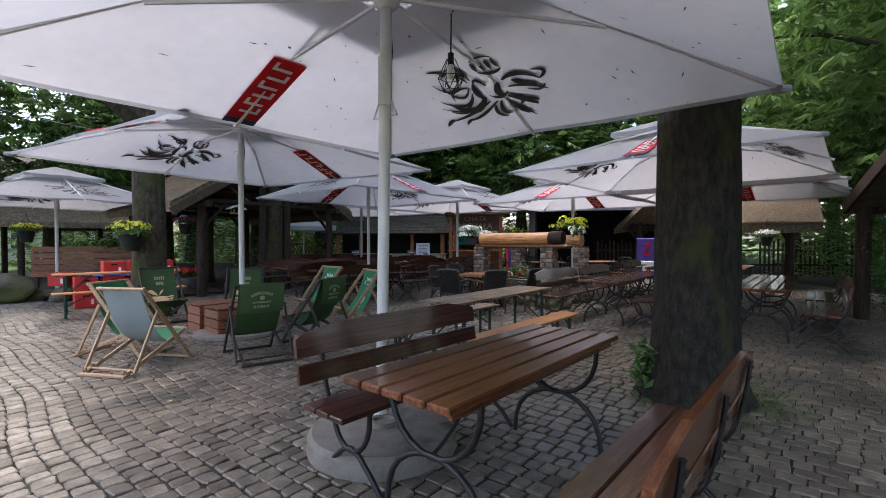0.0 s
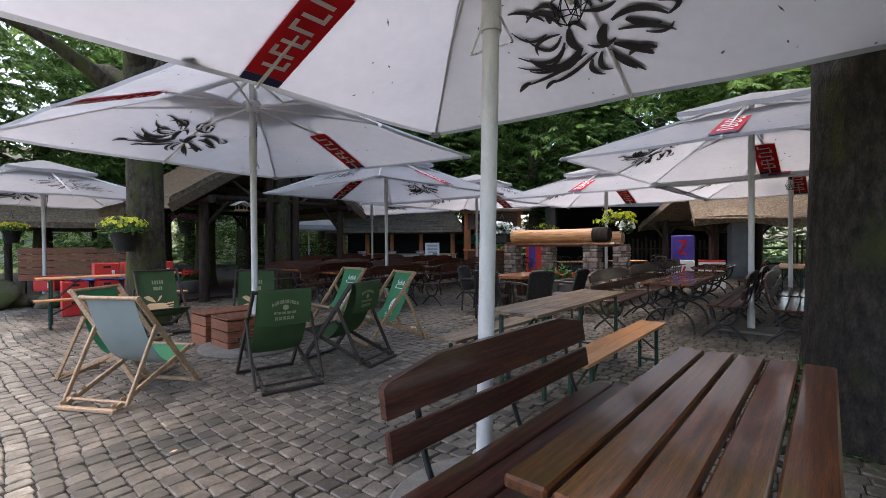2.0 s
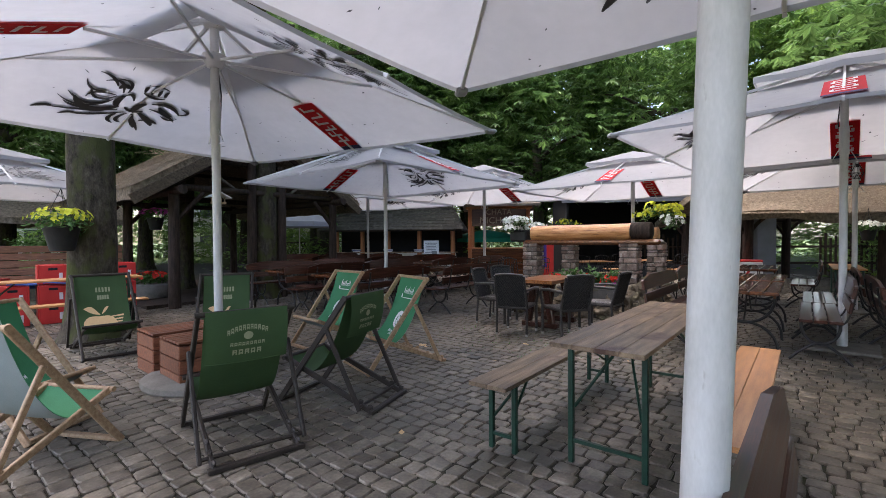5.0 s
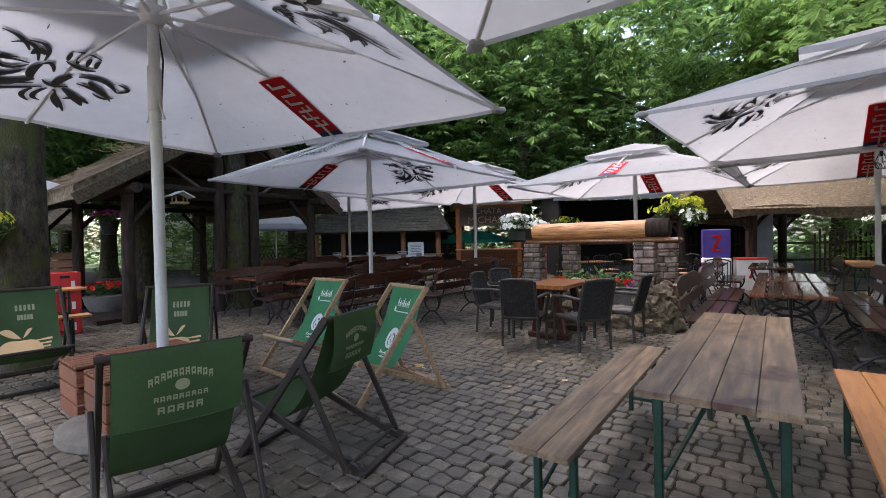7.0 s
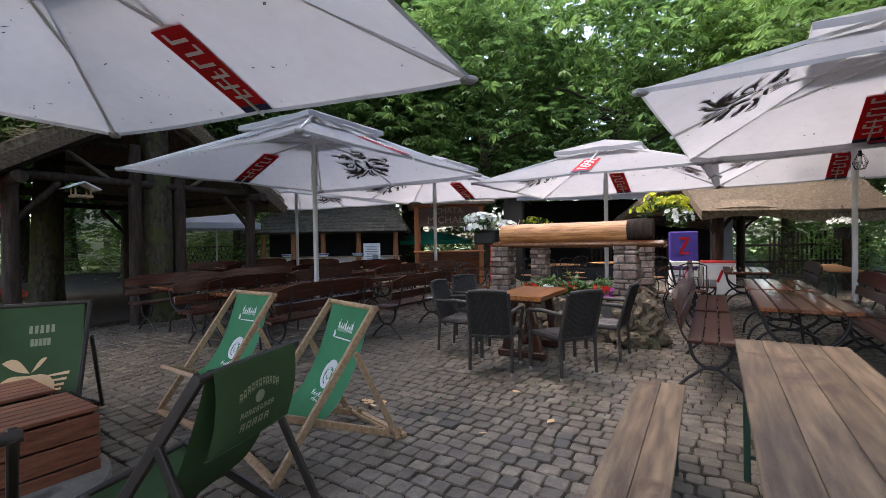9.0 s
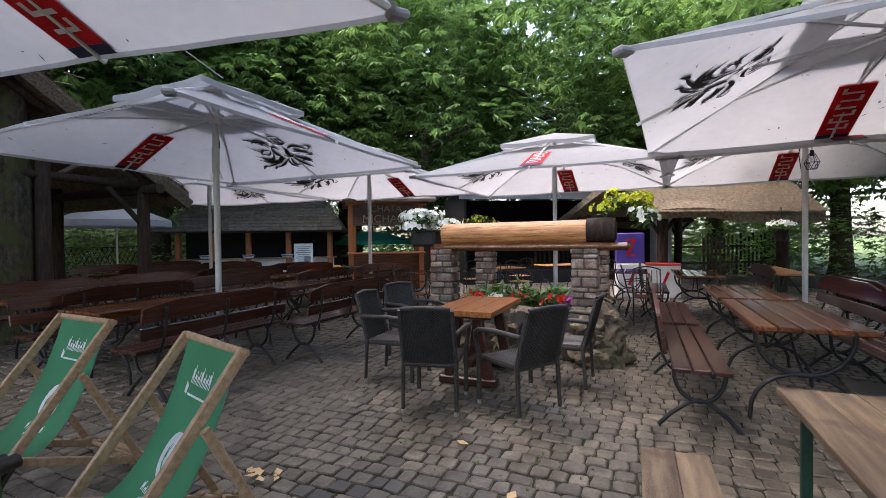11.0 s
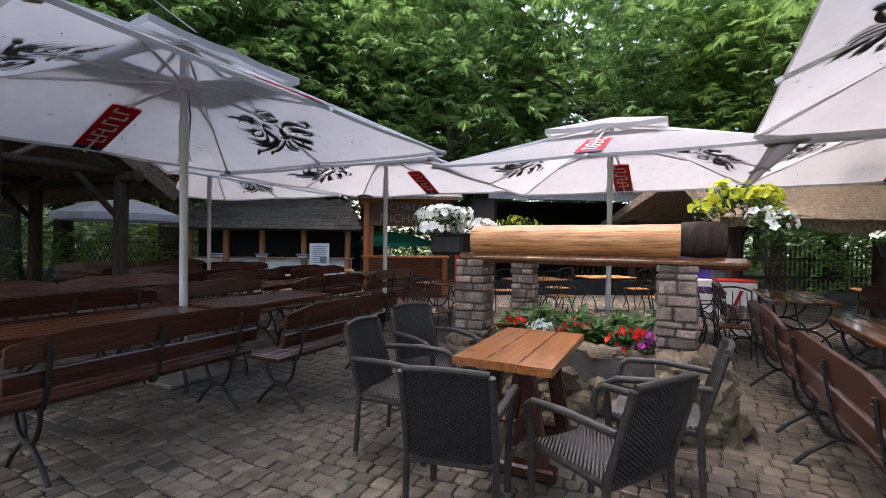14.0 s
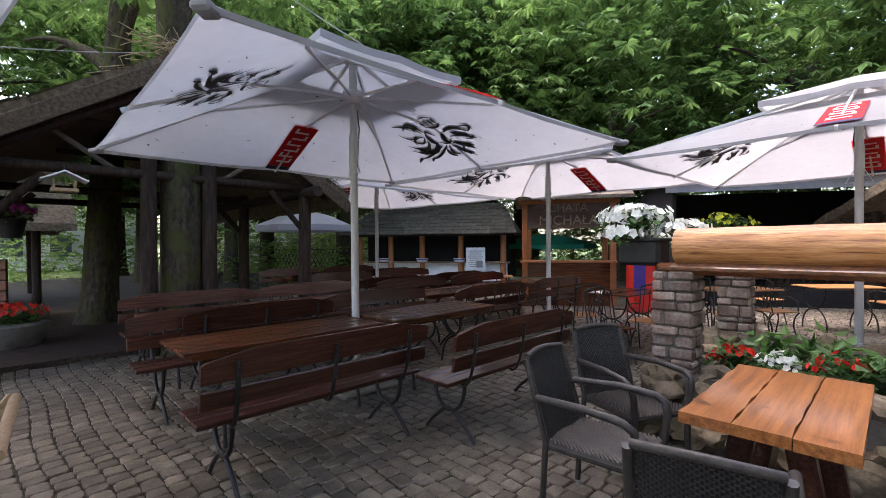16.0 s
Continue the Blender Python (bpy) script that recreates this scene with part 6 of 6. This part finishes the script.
for x, y, rz in ((0.2, 14.0, 210), (0.75, 14.6, 150), (-0.1, 15.0, 20), (3.9, 12.7, 150), (4.2, 13.4, 240), (2.0, 15.4, 170), (2.8, 15.9, 200), (4.6, 15.6, 120), (3.3, 17.5, 20), (5.1, 17.3, 10), (3.1, 12.6, 200), (1.9, 16.9, 0)):
    metal_chair(pose(x, y, 0, 0, 0, rz), M_ORANGE if y > 14.3 else M_VARN)
for x, y, rz, top, lab in ((0.6, 15.5, 50, M_VARN, "brown slatted bistro table on iron legs"), (2.4, 16.3, 20, M_ORANGE, "orange slatted bistro table on iron legs"), (4.2, 17.0, 10, M_ORANGE, "orange slatted bistro table on iron legs"), (-0.9, 18.0, 5, M_GREENSTEEL, "dark green bistro table on iron legs"), (4.55, 14.35, 58, M_VARN, "brown slatted bistro table on iron legs"), (-2.0, 18.6, 8, M_ORANGE, "orange slatted bistro table on iron legs")):
    small_table(pose(x, y, 0, 0, 0, rz), top, lab)

# teal market tent behind the kiosk, and a grey one behind the shelter
for x, y, z, r, cloth, lab in ((-0.9, 31.0, 2.0, 2.4, M_TEAL, "teal market tent far behind the bar"), (-9.0, 22.3, 2.75, 1.7, M_CANOPY, "small white umbrella behind the shelter")):
    u = thing("market_umbrella", lab, "umbrella", pose(x, y, 0), group="far umbrellas")
    part("canopy", Mesh().lathe([(r, z - 0.75), (r, z - 0.55), (r * 0.5, z - 0.2), (0.03, z)], seg=8), cloth, u)
    part("pole", Mesh().tube([(0, 0, 0), (0, 0, z)], 0.03, 8), M_POLE, u)
for x in (-7.6, -5.9, -4.3):
    u = thing("bucket", "white tub with a blue rim on the bar counter", "tub", pose(x, HY - 0.02, 0.776), group="counter tubs")
    part("tub", Mesh().lathe([(0.2, 0), (0.25, 0.12), (0.26, 0.14), (0.22, 0.14)], seg=14), M_WHITE, u, smooth=40)
    part("rim", Mesh().lathe([(0.252, 0.08), (0.266, 0.09), (0.266, 0.11), (0.25, 0.12)], seg=14), M_BLUE, u, smooth=40)

# wires between the trees
solid("overhead_wire", Mesh().tube(arc((-12.0, 10.0, 4.9), (-9.0, 12.0, 4.35), (-5.6, 13.6, 4.4), 14), 0.008, 5), M_GREYPANEL, "thin overhead wire strung between trunks", "wire")
solid("overhead_wire", Mesh().tube(arc((-5.7, 13.7, 6.3), (-4.0, 13.3, 4.9), (-2.46, 12.42, 3.64), 14), 0.008, 5), M_GREYPANEL, "thin overhead wire running down to an umbrella", "wire")

# fallen leaves and paper
for k, (x, y) in enumerate(((-1.16, 8.74), (-1.05, 8.7), (-1.25, 8.78), (0.3, 8.3), (-0.9, 6.1), (0.1, 9.0), (-0.3, 8.1), (-1.9, 4.4), (-2.2, 10.0), (1.2, 8.2))):
    g = leaves(Mesh(), (0, 0, 0), (0.02, 0.02, 0.001), 3 if k < 3 else 1, 0.09, random.Random(k))
    g.v = [(px, py, 0.02 + abs(pz) * 0.1) for px, py, pz in g.v]
    solid("fallen_leaf", g, M_PEACH, "yellow fallen leaf on the setts", "leaf", m=pose(x, y, 0), group="fallen leaves")
solid("paper_scrap", Mesh().slab([[(-0.08, -0.05, 0.03), (0.0, -0.04, 0.045), (0.09, -0.05, 0.03)], [(-0.08, 0.05, 0.035), (0.0, 0.04, 0.05), (0.09, 0.05, 0.03)]], 0.004), M_WHITE, "white paper scrap on the paving", "litter", m=pose(4.35, 5.0, 0, 0, 0, 20))
solid("weeds", leaves(Mesh(), (2.35, 5.25, 0.25), (0.16, 0.2, 0.26), 150, 0.11, rg), M_PLANT, "green weeds growing against the trunk", "plant")
moss = Mesh()
for k in range(900):
    a, r = rg.uniform(0, 6.28), rg.uniform(0.36, 0.75)
    leaves(moss, (2.86 + r * math.cos(a), 5.22 + r * math.sin(a), 0.01), (0.03, 0.03, 0.015), 1, 0.05, rg)
for k in range(500):
    leaves(moss, (rg.uniform(-1.2, 1.4), rg.uniform(8.3, 10.2), 0.0), (0.03, 0.03, 0.01), 1, 0.03, rg)
solid("moss_tufts", moss, M_PLANT, "small tufts of moss and weeds in the joints", "moss", kind="stuff")

# ---------- distance ----------
shrub = crown_mesh((0, 0, 1.3), (3.6, 1.8, 1.5), random.Random(91), 60, 18, 0.2).data("foliage", M_LEAF)
shrub2 = crown_mesh((0, 0, 1.1), (3.2, 1.6, 1.3), random.Random(92), 60, 18, 0.17).data("foliage", M_LEAFLIGHT)
for k, (x, y, rz, s) in enumerate(((14.5, 22.5, 60, 1.0), (14.0, 18.5, 80, 0.9), (17, 15, 80, 1.1), (13.5, 13.5, 70, 0.8), (9.5, 33, 10, 1.2), (14, 31, 20, 1.3), (-13, 33.5, 0, 1.2), (-19.5, 30, 30, 1.2), (-24, 22, 60, 1.3), (2.5, 33, 0, 1.2), (-7, 36, 0, 1.3), (20, 27, 50, 1.4), (-26, 12, 90, 1.4), (-21, 38, 10, 1.6), (0, 44, 0, 1.8), (12, 44, 0, 1.8), (24, 18, 80, 1.5), (-30, 30, 50, 1.8), (28, 38, 30, 2.0), (15.5, 6, 90, 1.1), (-11.0, 24.5, 10, 0.8))):
    o = new("shrub", shrub if k % 2 else shrub2)  # shared leaf meshes
    o.matrix_basis = pose(x, y, 0, 0, 0, rz) @ Matrix.Scale(s, 4)
    tagged(o, "dense green shrub at the edge of the lawn", "shrub", "shrubs")


for k in range(14):
    o = new("shrub", shrub2 if k % 3 else shrub)
    o.matrix_basis = pose(-34 + 5.2 * k, 41 + 2.0 * math.sin(k), 0, 0, 0, 8 * math.sin(2 * k)) @ Matrix.Scale(1.7, 4)
    tagged(o, "dense green shrub at the edge of the lawn", "shrub", "shrubs")


def house(x, y, rz, w, h, label):
    u = thing("house", label, "house", pose(x, y, 0, 0, 0, rz), group="far houses")
    part("wall", Mesh().box((0, 0, h / 2), (w, 8, h)), M_SKYWALL, u)
    part("roof", Mesh().add([(-w / 2 - .4, -4.5, h), (w / 2 + .4, -4.5, h), (w / 2 + .4, 4.5, h), (-w / 2 - .4, 4.5, h), (-w / 2, 0, h + 3), (w / 2, 0, h + 3)], [(0, 1, 5, 4), (2, 3, 4, 5), (1, 2, 5), (3, 0, 4), (3, 2, 1, 0)]), M_SHINGLE, u)
    for k in range(int(w / 2.4)):
        for z in (1.6, 4.4):
            if z < h - 1:
                win = part("window", Mesh().box((-w / 2 + 1.4 + 2.4 * k, -4.02, z), (1.1, 0.06, 1.4)), M_WINDOW, u)
                part("sill", Mesh().box((-w / 2 + 1.4 + 2.4 * k, -4.06, z - 0.75), (1.3, 0.16, 0.08)), M_WHITE, win)


house(-24, 47, 15, 16, 6, "pale plastered house seen far through the trees")
house(-38, 30, 50, 18, 6, "pale plastered house far beyond the lawn")
fence2 = thing("lattice_fence", "grey lattice fence beyond the lawn", "fence", pose(-11.5, 27.0, 0))
for k in range(22):
    part("lath", Mesh().bar((-2.2 + 0.2 * k, 0, 0.3), (-1.7 + 0.2 * k, 0, 1.3), 0.02, 0.03), M_DARKPLANK, fence2)
    part("lath", Mesh().bar((-1.7 + 0.2 * k, 0.02, 0.3), (-2.2 + 0.2 * k, 0.02, 1.3), 0.02, 0.03), M_DARKPLANK, fence2)
for z in (0.28, 1.32):
    part("rail", Mesh().bar((-2.3, 0, z), (3.1, 0, z), 0.04, 0.05), M_DARKPLANK, fence2)

# ---------- granite setts ----------
def sett_points(r, hx, hy, h):
    """Three rings of eight corners: a worn top with rounded corners, its edge and its foot."""
    k, ring = 0.24, []
    for a, b in ((-1, -1), (1, -1), (1, 1), (-1, 1)):
        p, q, c = r.uniform(-0.007, 0.007), r.uniform(-0.007, 0.007), r.uniform(0.6, 1.3) * k * hy
        corner = [((hx - c) * a + p, hy * b + q), (hx * a + p, (hy - c) * b + q)]
        ring += corner if a * b < 0 else corner[::-1]
    ring = ring[1:] + ring[:1]
    dx, dy = r.uniform(-0.05, 0.05), r.uniform(-0.05, 0.05)
    top = [(0.88 * x, 0.88 * y, h + dx * x + dy * y) for x, y in ring]
    edge = [(x, y, h + dx * x + dy * y - 0.007) for x, y in ring]
    foot = [(x * 1.02, y * 1.02, -0.03) for x, y in ring]
    return top + edge + foot


SETT_FACES = [tuple(range(8))] + [(8 + k, 8 + (k + 1) % 8, (k + 1) % 8, k) for k in range(8)] + [(16 + k, 16 + (k + 1) % 8, 8 + (k + 1) % 8, 8 + k) for k in range(8)]
rs = random.Random(123)
near, pale, single = Mesh(), Mesh(), []
CR = Vector((D.y, -D.x, 0))
STEP = 0.126
for i in range(-170, 190):
    v = i * STEP
    u = -16.0 + rs.uniform(0, 0.1)
    while u < 14.0:
        w = rs.uniform(0.10, 0.158)
        bend = 0.05 * math.sin(u * 0.9 + i * 0.05) + 0.03 * math.sin(u * 2.3 + 1)
        p = D * (v + bend) + CR * (u + w / 2)
        u += w
        if not (-14 < p.x < 11 and -3.0 < p.y < 21.5):
            continue
        rel = p - G0
        if -0.4 < rel.dot(D) < SL + 0.4 and 0.3 < rel.dot(W) < 6.3:
            continue
        if (p - c0).dot(C) ** 2 < 0.75 and (p - c0).dot(D) ** 2 < 0.6:
            continue
        h = rs.uniform(-0.004, 0.004)
        isp = p.y < 2.99 - 0.8 * (p.x + 1.14) + 0.12 * math.sin(p.x * 3) and p.x < -0.4
        if not isp and -2.2 < p.x < 0.4 and 7.7 < p.y < 10.4 and len(single) < 300 and rs.random() < 0.75:
            single.append((p, w, h))
            continue
        pts = sett_points(rs, w / 2 - 0.005, STEP / 2 - 0.005, h)
        g = pale if isp else near
        n = len(g.v)
        g.v += [(p.x + CR.x * a + D.x * b, p.y + CR.y * a + D.y * b, z) for a, b, z in pts]
        g.f += [tuple(n + q for q in f) for f in SETT_FACES]
o = new("setts", near.data("setts", M_SETT)); o.parent = pavement
tagged(o, "uneven grey granite setts", kind="stuff")
o = new("pale_setts", pale.data("pale_setts", M_SETTPALE)); o.parent = pavement
tagged(o, "paler worn granite setts", kind="stuff")
KINDS = []
for k in range(8):
    g = Mesh().add(sett_points(rs, 0.0518 + 0.00363 * k - 0.005, STEP / 2 - 0.005, 0.0), SETT_FACES)
    g.f = [tuple(f) for f in g.f]
    KINDS.append(g.data("sett", M_SETT1))
for p, w, h in single:
    o = new("sett", KINDS[min(7, int((w - 0.10) / 0.00726))])
    o.parent = pavement
    o.matrix_basis = pose(p.x, p.y, h, 0, 0, ROW - 90)
